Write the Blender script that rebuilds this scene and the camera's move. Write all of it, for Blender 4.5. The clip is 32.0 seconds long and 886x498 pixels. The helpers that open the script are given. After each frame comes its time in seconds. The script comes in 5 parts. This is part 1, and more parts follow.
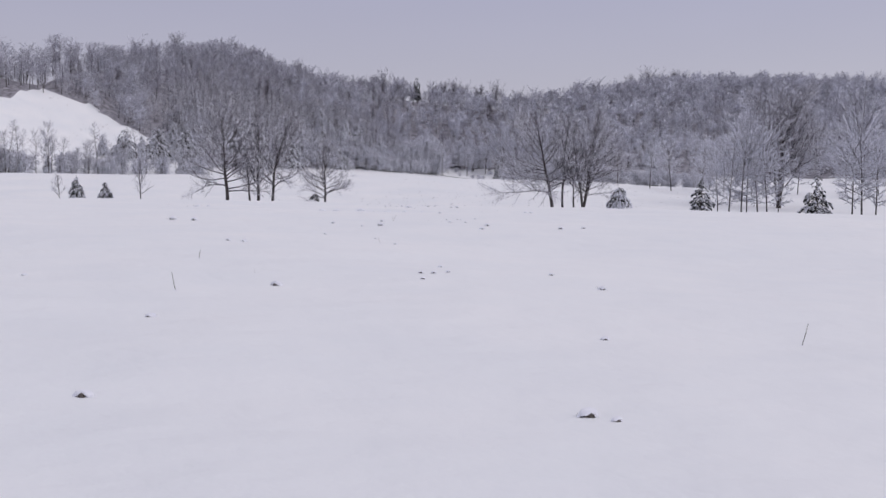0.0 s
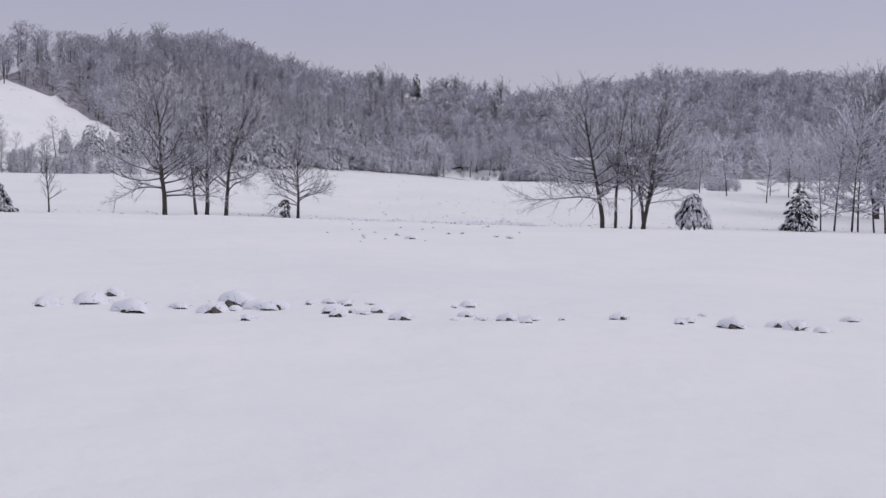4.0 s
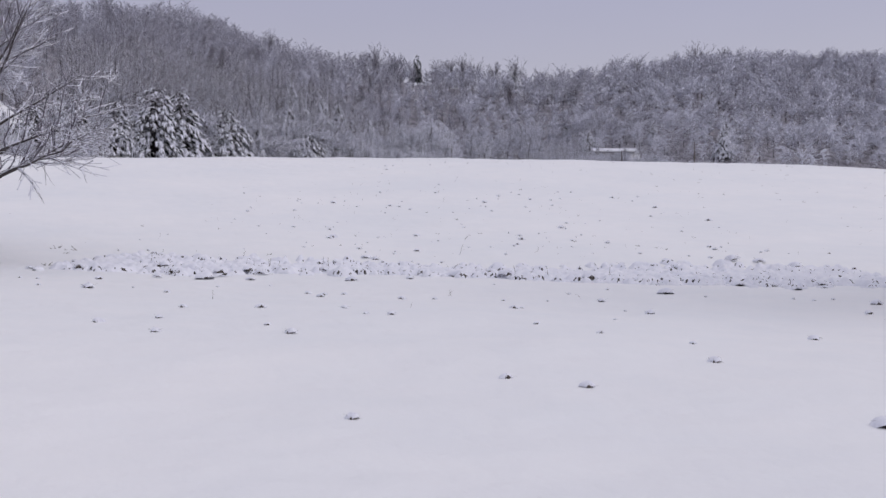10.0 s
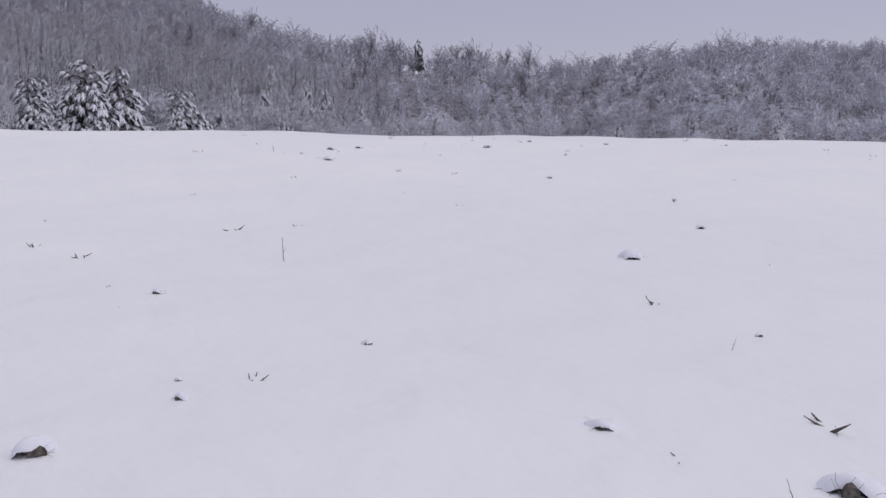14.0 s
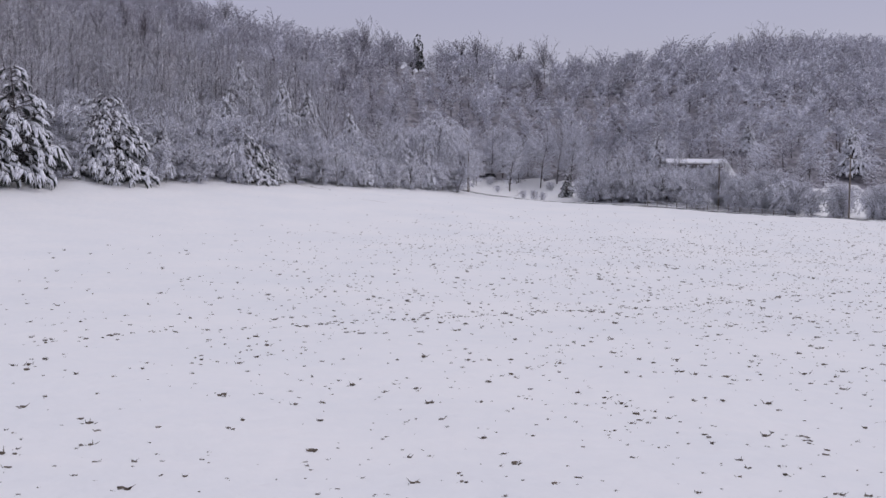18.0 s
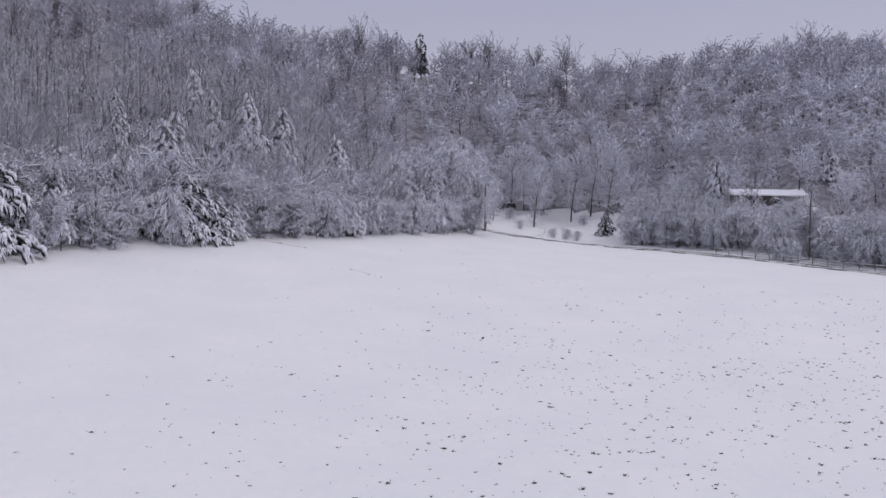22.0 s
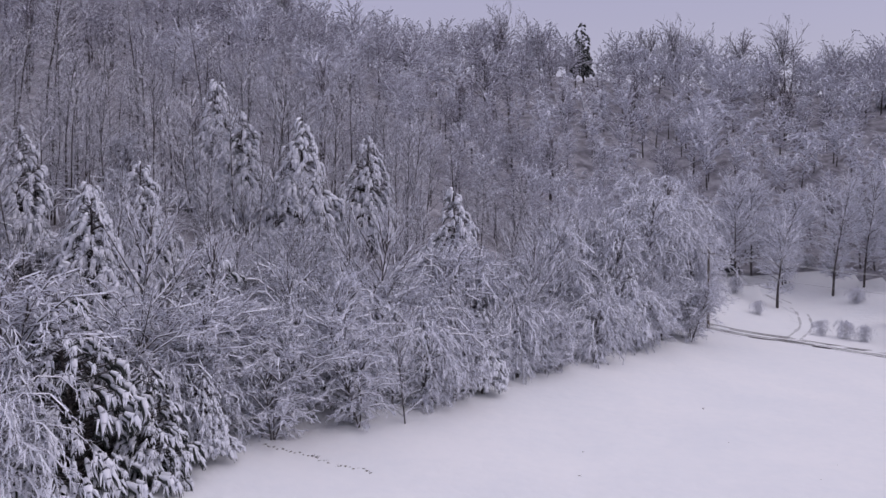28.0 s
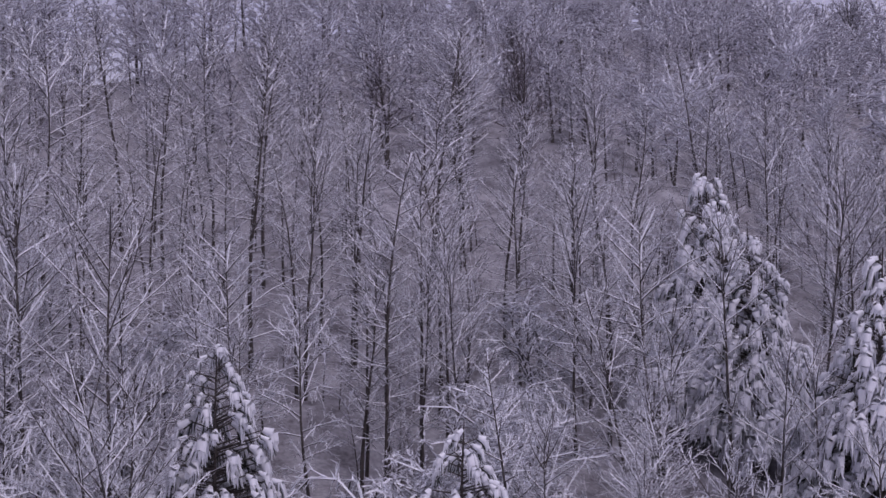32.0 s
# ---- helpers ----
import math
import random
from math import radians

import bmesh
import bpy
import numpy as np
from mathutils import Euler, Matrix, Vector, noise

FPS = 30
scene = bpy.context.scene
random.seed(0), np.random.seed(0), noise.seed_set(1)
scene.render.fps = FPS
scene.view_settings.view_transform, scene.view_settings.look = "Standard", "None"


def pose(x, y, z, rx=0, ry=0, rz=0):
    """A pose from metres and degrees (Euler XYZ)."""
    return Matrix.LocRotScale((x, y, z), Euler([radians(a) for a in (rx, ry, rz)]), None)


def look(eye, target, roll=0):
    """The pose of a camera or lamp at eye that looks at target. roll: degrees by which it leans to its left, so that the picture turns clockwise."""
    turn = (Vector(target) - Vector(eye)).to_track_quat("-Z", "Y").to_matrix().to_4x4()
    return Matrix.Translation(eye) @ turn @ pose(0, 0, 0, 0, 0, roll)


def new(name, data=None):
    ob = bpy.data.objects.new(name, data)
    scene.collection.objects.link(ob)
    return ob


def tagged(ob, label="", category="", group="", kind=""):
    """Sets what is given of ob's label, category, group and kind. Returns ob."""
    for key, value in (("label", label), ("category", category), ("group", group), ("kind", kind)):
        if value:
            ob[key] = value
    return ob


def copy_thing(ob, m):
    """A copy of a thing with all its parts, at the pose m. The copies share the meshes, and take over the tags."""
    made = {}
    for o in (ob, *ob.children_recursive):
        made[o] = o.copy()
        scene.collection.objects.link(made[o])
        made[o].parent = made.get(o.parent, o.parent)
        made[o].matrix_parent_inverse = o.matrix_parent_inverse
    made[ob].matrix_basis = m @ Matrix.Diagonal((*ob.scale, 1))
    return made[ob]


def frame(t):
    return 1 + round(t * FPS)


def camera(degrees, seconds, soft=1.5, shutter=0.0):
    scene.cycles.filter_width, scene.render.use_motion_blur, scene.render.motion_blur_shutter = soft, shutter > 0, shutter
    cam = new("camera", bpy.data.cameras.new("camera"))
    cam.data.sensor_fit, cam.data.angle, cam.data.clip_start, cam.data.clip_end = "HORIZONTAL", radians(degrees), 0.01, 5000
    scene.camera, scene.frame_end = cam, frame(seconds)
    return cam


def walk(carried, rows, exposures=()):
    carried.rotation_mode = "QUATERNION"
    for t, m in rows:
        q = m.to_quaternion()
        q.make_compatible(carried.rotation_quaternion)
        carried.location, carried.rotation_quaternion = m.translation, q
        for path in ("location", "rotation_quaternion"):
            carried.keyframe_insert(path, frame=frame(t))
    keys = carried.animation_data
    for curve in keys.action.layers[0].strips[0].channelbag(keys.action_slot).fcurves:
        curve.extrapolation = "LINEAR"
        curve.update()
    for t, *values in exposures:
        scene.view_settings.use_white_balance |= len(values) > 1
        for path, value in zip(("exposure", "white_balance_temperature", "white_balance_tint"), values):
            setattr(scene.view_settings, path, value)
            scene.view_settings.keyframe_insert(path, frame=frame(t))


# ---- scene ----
cam = camera(47.2, 32.0)
PATH = [
    (0, (0.023, -0.134, 0.02), (0.025, 1.864, -0.073), 0.5),
    (0.5, (-0.068, 2.044, 0.021), (-0.064, 4.042, -0.073), 0.6),
    (1, (-0.206, 4.781, 0.012), (-0.202, 6.779, -0.082), 0.6),
    (1.5, (-0.32, 8.199, 0.099), (-0.316, 10.197, 0.005), 0.6),
    (2, (-0.483, 12.132, 0.222), (-0.479, 14.129, 0.13), 0.7),
    (2.5, (-0.668, 16.549, 0.371), (-0.663, 18.547, 0.28), 0.6),
    (3, (-0.864, 21.4, 0.521), (-0.858, 23.398, 0.431), 0.7),
    (3.5, (-1.003, 26.469, 0.603), (-0.998, 28.467, 0.514), 0.7),
    (5.5, (-1.74, 48.344, 0.905), (-1.732, 50.342, 0.814), 0.9),
    (6, (-1.891, 54.295, 0.798), (-1.883, 56.293, 0.707), 1.0),
    (6.5, (-1.998, 60.322, 0.755), (-1.991, 62.32, 0.664), 0.9),
    (7, (-2.041, 66.189, 0.706), (-2.035, 68.187, 0.617), 0.9),
    (7.5, (-2.177, 72.267, 0.741), (-2.173, 74.265, 0.652), 0.7),
    (8, (-2.404, 78.621, 0.739), (-2.399, 80.619, 0.652), 0.5),
    (8.5, (-2.615, 85.428, 0.691), (-2.613, 87.427, 0.604), 0.2),
    (9, (-2.829, 92.046, 0.612), (-2.827, 94.044, 0.526), 0.2),
    (9.5, (-3.03, 98.484, 0.524), (-3.028, 100.482, 0.438), 0.2),
    (10, (-3.279, 104.877, 0.517), (-3.277, 106.875, 0.432), 0.2),
    (10.5, (-3.558, 111.187, 0.498), (-3.554, 113.185, 0.412), 0.4),
    (11, (-3.795, 117.426, 0.313), (-3.791, 119.425, 0.226), 0.6),
    (11.5, (-4.029, 123.746, 0.18), (-4.025, 125.744, 0.094), 0.4),
    (12, (-4.218, 130.028, 0.265), (-4.216, 132.026, 0.18), 0.2),
    (12.5, (-4.475, 136.248, 0.507), (-4.467, 138.246, 0.422), 0.9),
    (13, (-4.658, 142.551, 0.94), (-4.651, 144.549, 0.854), 0.6),
    (13.5, (-4.83, 148.831, 1.524), (-4.823, 150.829, 1.437), 0.7),
    (14, (-5.063, 155.021, 2.171), (-5.057, 157.02, 2.085), 0.7),
    (14.5, (-5.191, 161.063, 2.946), (-5.185, 163.061, 2.858), 0.7),
    (15, (-5.474, 167.325, 3.693), (-5.467, 169.323, 3.605), 0.7),
    (15.5, (-5.812, 173.728, 4.34), (-5.805, 175.726, 4.252), 0.7),
    (17.5, (-7.5, 198.774, 8.021), (-7.486, 200.771, 7.929), 0.8),
    (18, (-7.773, 204.864, 8.897), (-7.758, 206.862, 8.806), 0.7),
    (18.5, (-8.067, 210.88, 9.857), (-8.052, 212.878, 9.766), 0.8),
    (19, (-8.398, 216.634, 10.791), (-8.383, 218.631, 10.699), 0.9),
    (19.5, (-8.635, 222.703, 11.83), (-8.619, 224.701, 11.738), 0.8),
    (20, (-8.928, 228.778, 12.836), (-8.911, 230.776, 12.744), 0.8),
    (20.5, (-9.197, 234.87, 13.85), (-9.18, 236.867, 13.758), 0.8),
    (21, (-9.465, 240.983, 14.906), (-9.447, 242.981, 14.813), 0.8),
    (21.5, (-9.742, 247.061, 15.939), (-9.723, 249.058, 15.847), 0.8),
    (22, (-9.981, 253.166, 16.975), (-9.962, 255.164, 16.883), 0.8),
    (22.5, (-10.233, 259.293, 17.968), (-10.213, 261.291, 17.875), 0.8),
    (23, (-10.489, 265.378, 18.789), (-10.468, 267.376, 18.696), 0.8),
    (23.5, (-10.704, 271.487, 19.512), (-10.685, 273.485, 19.42), 0.8),
    (24, (-10.928, 277.628, 20.219), (-10.915, 279.626, 20.128), 0.6),
    (24.5, (-11.162, 283.82, 20.839), (-11.16, 285.818, 20.751), 0.3),
    (26.5, (-12.53, 308.662, 23.936), (-12.625, 310.658, 23.848), -0.5),
    (27, (-12.965, 314.851, 24.446), (-13.117, 316.844, 24.36), -0.5),
    (27.5, (-13.57, 321.009, 25.004), (-13.778, 322.996, 24.921), -0.4),
    (28, (-14.321, 327.243, 25.697), (-14.597, 329.222, 25.617), -0.4),
    (28.5, (-15.233, 333.433, 26.498), (-15.595, 335.399, 26.42), -0.4),
    (29, (-16.324, 339.601, 27.458), (-16.796, 341.543, 27.382), -0.4),
    (29.5, (-17.533, 345.631, 28.588), (-18.138, 347.536, 28.514), -0.4),
    (30, (-18.917, 351.619, 29.83), (-19.66, 353.475, 29.759), -0.4),
    (30.5, (-20.628, 357.547, 31.165), (-21.507, 359.342, 31.1), -0.4),
    (31, (-22.639, 363.43, 32.554), (-23.652, 365.154, 32.498), -0.6),
    (31.5, (-25.049, 369.149, 33.907), (-26.187, 370.793, 33.867), -0.7),
    (32, (-27.773, 374.79, 35.044), (-29.034, 376.342, 35.04), -1.0),
]
EXPOSURES = [(0, -0.14, 6680, 12), (18, -0.14, 6600, 13), (22, -0.16, 6560, 13.5), (27, -0.14, 6520, 17), (30, -0.13, 6430, 25), (32, -0.18, 6420, 28)]
walk(cam, [(t, look(eye, target, roll)) for t, eye, target, roll in PATH], EXPOSURES)

# ---- world and light: a pale overcast winter sky ----
world = bpy.data.worlds.new("overcast_sky")
scene.world = world
world.use_nodes = True
wn, wl = world.node_tree.nodes, world.node_tree.links
wn.clear()
w_out = wn.new("ShaderNodeOutputWorld")
w_sky = wn.new("ShaderNodeTexSky")
w_sky.sky_type, w_sky.sun_disc = "NISHITA", False
w_sky.sun_elevation, w_sky.sun_rotation = radians(38), radians(60)
w_b1 = wn.new("ShaderNodeBackground")
w_b1.inputs["Strength"].default_value = 0.012
w_tc = wn.new("ShaderNodeTexCoord")
w_sep = wn.new("ShaderNodeSeparateXYZ")
w_ramp = wn.new("ShaderNodeValToRGB")
SKY_RAMP = [(0.0, (0.49, 0.475, 0.545)), (0.10, (0.445, 0.44, 0.535)), (0.22, (0.385, 0.39, 0.53)), (0.45, (0.47, 0.48, 0.58)), (1.0, (0.74, 0.74, 0.80))]
for i, (at, col) in enumerate(SKY_RAMP):
    el = w_ramp.color_ramp.elements[i] if i < 2 else w_ramp.color_ramp.elements.new(at)
    el.position, el.color = at, (*col, 1)
w_noise = wn.new("ShaderNodeTexNoise")
w_noise.inputs["Scale"].default_value, w_noise.inputs["Detail"].default_value = 2.2, 4
w_map = wn.new("ShaderNodeMapping")
w_map.inputs["Scale"].default_value = (1, 1, 3)
w_mr = wn.new("ShaderNodeMapRange")
w_mr.inputs["To Min"].default_value, w_mr.inputs["To Max"].default_value = 0.93, 1.07
w_mul = wn.new("ShaderNodeVectorMath")
w_mul.operation = "SCALE"
w_b2 = wn.new("ShaderNodeBackground")
w_b2.inputs["Strength"].default_value = 1.0
w_add = wn.new("ShaderNodeAddShader")
wl.new(w_sky.outputs[0], w_b1.inputs["Color"])
wl.new(w_tc.outputs["Generated"], w_sep.inputs[0])
wl.new(w_sep.outputs["Z"], w_ramp.inputs[0])
wl.new(w_tc.outputs["Generated"], w_map.inputs[0])
wl.new(w_map.outputs[0], w_noise.inputs["Vector"])
wl.new(w_noise.outputs[0], w_mr.inputs[0])
wl.new(w_ramp.outputs[0], w_mul.inputs[0])
wl.new(w_mr.outputs[0], w_mul.inputs["Scale"])
wl.new(w_mul.outputs[0], w_b2.inputs["Color"])
wl.new(w_b1.outputs[0], w_add.inputs[0])
wl.new(w_b2.outputs[0], w_add.inputs[1])
wl.new(w_add.outputs[0], w_out.inputs[0])

sun_data = bpy.data.lights.new("sun", "SUN")
sun_data.energy, sun_data.angle, sun_data.color = 0.75, radians(35), (1.0, 0.96, 0.94)
sun = new("sun", sun_data)
sun.matrix_world = look((0, 0, 200), (-75, 30, 130))

# ---- materials ----
def material(name, low, high, rough=0.8, scale=3.0, bump=0.0, bump_scale=None, detail=5, fine=0.0, per_island=0.0):
    """Two-scale noise colour between low and high, with relief."""
    m = bpy.data.materials.new(name)
    m.use_nodes = True
    n, l = m.node_tree.nodes, m.node_tree.links
    b = n["Principled BSDF"]
    b.inputs["Roughness"].default_value = rough
    b.inputs["Specular IOR Level"].default_value = 0.25
    tc = n.new("ShaderNodeTexCoord")
    n1, n2 = n.new("ShaderNodeTexNoise"), n.new("ShaderNodeTexNoise")
    n1.inputs["Scale"].default_value, n1.inputs["Detail"].default_value = scale, detail
    n2.inputs["Scale"].default_value, n2.inputs["Detail"].default_value = scale * 9, 3
    mix = n.new("ShaderNodeMix")
    mix.data_type = "RGBA"
    mix.inputs["A"].default_value, mix.inputs["B"].default_value = (*low, 1), (*high, 1)
    add = n.new("ShaderNodeMath")
    add.operation = "ADD"
    half = n.new("ShaderNodeMath")
    half.operation, half.inputs[1].default_value = "MULTIPLY_ADD", 0.45
    half.inputs[2].default_value = -0.22
    ramp = n.new("ShaderNodeMapRange")
    ramp.inputs["From Min"].default_value, ramp.inputs["From Max"].default_value = 0.3, 0.7
    for q in (n1, n2):
        l.new(tc.outputs["Object"], q.inputs["Vector"])
    l.new(n2.outputs[0], half.inputs[0])
    l.new(n1.outputs[0], add.inputs[0])
    l.new(half.outputs[0], add.inputs[1])
    l.new(add.outputs[0], ramp.inputs[0])
    last = ramp.outputs[0]
    if per_island:
        geo = n.new("ShaderNodeNewGeometry")
        isl = n.new("ShaderNodeMix")
        isl.inputs["Factor"].default_value = per_island
        l.new(last, isl.inputs["A"])
        l.new(geo.outputs["Random Per Island"], isl.inputs["B"])
        last = isl.outputs[0]
    l.new(last, mix.inputs["Factor"])
    l.new(mix.outputs["Result"], b.inputs["Base Color"])
    if bump:
        bm_ = n.new("ShaderNodeBump")
        bm_.inputs["Strength"].default_value, bm_.inputs["Distance"].default_value = 1.0, bump
        nb = n.new("ShaderNodeTexNoise")
        nb.inputs["Scale"].default_value, nb.inputs["Detail"].default_value = bump_scale or scale * 4, 6
        l.new(tc.outputs["Object"], nb.inputs["Vector"])
        l.new(nb.outputs[0], bm_.inputs["Height"])
        l.new(bm_.outputs[0], b.inputs["Normal"])
    return m


SNOW = material("field_snow", (0.83, 0.845, 0.885), (0.89, 0.89, 0.915), 0.75, 0.12, 0.09, 1.3)
# snowy floor of the woods, with the canopy's shade put into its colour
SHADED_FLOOR = material("shaded_woodland_floor", (0.14, 0.13, 0.15), (0.44, 0.43, 0.48), 0.85, 0.55, 0.05, 2.0)
# snow on branches and caps: the blue of shaded snow put into its colour
SHADE_BLUE_SNOW = material("branch_snow", (0.77, 0.785, 0.87), (0.87, 0.875, 0.94), 0.75, 2.0)
BARK = material("bark", (0.045, 0.038, 0.038), (0.11, 0.096, 0.094), 0.9, 2.5, 0.02, 14)
TWIG = material("twig_bark", (0.11, 0.098, 0.118), (0.20, 0.18, 0.205), 0.9, 1.5)
# hillside bark, paler than the near bark, with lilac haze put into its colour
HAZY_BARK = material("hazy_bark", (0.115, 0.104, 0.138), (0.24, 0.217, 0.27), 0.9, 0.15, per_island=0.5)
NEEDLE = material("needles", (0.028, 0.034, 0.032), (0.075, 0.082, 0.078), 0.8, 2.0)
# dead weeds, coloured dark enough to read as shadow gaps in the snow
SHADED_WEED = material("shaded_weed_mat", (0.022, 0.019, 0.018), (0.085, 0.072, 0.065), 0.95, 7.0)
WEED = material("dead_weed", (0.05, 0.042, 0.038), (0.21, 0.175, 0.145), 0.9, 6.0)
DULL = material("grey_dead_leaves", (0.035, 0.03, 0.028), (0.17, 0.15, 0.14), 0.95, 9.0)
POLEWOOD = material("pole_wood", (0.10, 0.085, 0.075), (0.2, 0.17, 0.15), 0.85, 4.0)
METAL = material("roof_metal", (0.66, 0.67, 0.70), (0.80, 0.80, 0.82), 0.5, 0.5)
WALLWOOD = material("weathered_boards", (0.12, 0.10, 0.09), (0.22, 0.19, 0.17), 0.85, 2.0)
GLASS = material("dark_glass", (0.015, 0.016, 0.02), (0.03, 0.03, 0.035), 0.12, 1.0)
CARPAINT = material("dark_car_paint", (0.02, 0.021, 0.025), (0.035, 0.035, 0.04), 0.3, 1.0)
RUBBER = material("tyre_rubber", (0.015, 0.015, 0.015), (0.03, 0.03, 0.03), 0.8, 4.0)
WET = material("wet_track", (0.07, 0.065, 0.07), (0.20, 0.19, 0.195), 0.6, 1.2, 0.01, 6)
SLUSH = material("grey_slush", (0.42, 0.42, 0.44), (0.66, 0.66, 0.69), 0.7, 1.2)
WIRE = material("cable_sheath", (0.38, 0.38, 0.40), (0.6, 0.6, 0.62), 0.6, 2.0)


# ---- mesh helpers ----
def mesh_np(name, verts, faces, mats, index=None, smooth=False):
    """A mesh from arrays: faces is a list of (count, corners) arrays, index one material number for each."""
    me = bpy.data.meshes.new(name)
    verts = np.asarray(verts, np.float32).reshape(-1, 3)
    faces = [np.asarray(f, np.int32) for f in faces]
    keep = [i for i, f in enumerate(faces) if len(f)]
    loops = np.concatenate([faces[i].ravel() for i in keep])
    sizes = np.concatenate([np.full(len(faces[i]), faces[i].shape[1], np.int32) for i in keep])
    starts = np.r_[0, np.cumsum(sizes)[:-1]].astype(np.int32)
    me.vertices.add(len(verts))
    me.vertices.foreach_set("co", verts.ravel())
    me.loops.add(len(loops))
    me.loops.foreach_set("vertex_index", loops)
    me.polygons.add(len(sizes))
    me.polygons.foreach_set("loop_start", starts)
    for m in mats:
        me.materials.append(m)
    if index is not None:
        me.polygons.foreach_set("material_index", np.concatenate([np.full(len(faces[i]), index[i], np.int32) for i in keep]))
    me.update(calc_edges=True)
    me.polygons.foreach_set("use_smooth", np.full(len(sizes), smooth))
    return me


def tubes(segs, sides, lift=0.0):
    """Open tapered tubes for rows of x0 y0 z0 x1 y1 z1 r0 r1. Returns verts and quads."""
    s = np.asarray(segs, float).reshape(-1, 8)
    a, b, r0, r1 = s[:, :3].copy(), s[:, 3:6].copy(), s[:, 6], s[:, 7]
    a[:, 2] += lift
    b[:, 2] += lift
    d = b - a
    d /= np.linalg.norm(d, axis=1, keepdims=True) + 1e-9
    ref = np.where(np.abs(d[:, 2:3]) > 0.95, np.array([[1.0, 0, 0]]), np.array([[0, 0, 1.0]]))
    u = np.cross(d, ref)
    u /= np.linalg.norm(u, axis=1, keepdims=True) + 1e-9
    v = np.cross(u, d)
    ang = np.arange(sides) * 2 * np.pi / sides + np.pi / 2
    ring = u[:, None] * np.cos(ang)[None, :, None] + v[:, None] * np.sin(ang)[None, :, None]
    verts = np.stack([a[:, None] + ring * r0[:, None, None], b[:, None] + ring * r1[:, None, None]], 1)
    k, j = np.arange(sides), (np.arange(sides) + 1) % sides
    quad = np.stack([k, j, j + sides, k + sides], -1)
    faces = (np.arange(len(s)) * 2 * sides)[:, None, None] + quad[None]
    return verts.reshape(-1, 3), faces.reshape(-1, 4)


def caps(segs, wide=1.05, least=0.02, tall=1.1):
    """Roof-shaped strips of snow lying along the upper side of branches that are not too steep."""
    s = np.asarray(segs, float).reshape(-1, 8)
    d = s[:, 3:6] - s[:, :3]
    d /= np.linalg.norm(d, axis=1, keepdims=True) + 1e-9
    s, d = s[np.abs(d[:, 2]) < 0.82], d[np.abs(d[:, 2]) < 0.82]
    if not len(s):
        return np.zeros((0, 3)), np.zeros((0, 4), int)
    u = np.cross(d, [[0, 0, 1.0]])
    u /= np.linalg.norm(u, axis=1, keepdims=True) + 1e-9
    v = np.cross(u, d)
    out = []
    for p, r in ((s[:, :3], s[:, 6]), (s[:, 3:6], s[:, 7])):
        w = np.maximum(r * wide, least)[:, None]
        up = np.maximum(r * 0.35, 0.002)[:, None]
        out += [p - u * w + v * up, p + v * (up + w * tall), p + u * w + v * up]
    verts = np.stack(out, 1)
    base = (np.arange(len(s)) * 6)[:, None, None]
    quad = np.array([[0, 1, 4, 3], [1, 2, 5, 4]])
    return verts.reshape(-1, 3), (base + quad).reshape(-1, 4)


def joined(pieces):
    """Joins (verts, faces) pieces into one."""
    vs, fs, n = [], [], 0
    for v, f in pieces:
        vs.append(v)
        fs.append(f + n)
        n += len(v)
    return np.concatenate(vs), np.concatenate(fs)


def child(name, me, parent, label=""):
    ob = new(name, me)
    ob.parent = parent
    return tagged(ob, label, kind="stuff" if name in ("crown", "branch_snow", "snow_load", "needles", "stem_cluster") else "")


def part(name, bm, mat, parent, label="", smooth=False):
    """Links a bmesh as one mesh object under a thing or a part."""
    me = bpy.data.meshes.new(name)
    bmesh.ops.recalc_face_normals(bm, faces=bm.faces[:])
    bm.to_mesh(me)
    bm.free()
    me.materials.append(mat)
    if smooth:
        me.polygons.foreach_set("use_smooth", np.full(len(me.polygons), True))
    return child(name, me, parent, label)


def box_bm(x0, y0, z0, x1, y1, z1, bevel=0.0):
    bm = bmesh.new()
    bmesh.ops.create_cube(bm, size=1, matrix=Matrix.Translation(((x0 + x1) / 2, (y0 + y1) / 2, (z0 + z1) / 2)) @ Matrix.Diagonal((x1 - x0, y1 - y0, z1 - z0, 1)))
    if bevel:
        bmesh.ops.bevel(bm, geom=bm.edges[:], offset=bevel, segments=2, affect="EDGES")
    return bm


# ---- the ground: one sheet, field and hills ----
PROFILE = [(-400, -1.5), (-60, -0.8), (0, -0.74), (30, -0.25), (46, -0.45), (62, -0.1), (90, -0.45), (118, -1.05), (128, -1.2), (139, -0.6), (162, 1.55), (179, 3.9), (195, 4.7), (210, 4.0), (228, 2.6), (253, 2.8), (272, 2.75),
           (311, 4.5), (329, 5.2), (367, 8.6), (389, 9.4), (457, 10.2), (480, 11.5), (900, 11.5)]
CROSS = [(-400, -0.012), (140, -0.015), (168, -0.006), (200, -0.006), (235, -0.014), (272, -0.016), (311, -0.03), (340, -0.042), (400, -0.05), (440, -0.04), (480, -0.01)]
TOE = [(-3000, 230), (-400, 235), (-110, 255), (-75, 320), (-57, 350), (-39, 389), (-20, 422), (0, 461), (10, 480), (20, 478), (34, 460), (46, 441), (62, 431), (120, 429), (260, 427), (3000, 420)]
RIDGE = [(-3000, 34), (-250, 30), (-200, 38), (-150, 45), (-128, 66), (-108, 79), (-85, 66), (-62, 57), (-30, 57), (-14, 57), (35, 49), (77, 56), (92, 60), (115, 66), (150, 74), (225, 77), (320, 72), (3000, 50)]
SLOPES = [(-3000, 0.55), (60, 0.55), (120, 0.36), (160, 0.31), (3000, 0.31)]
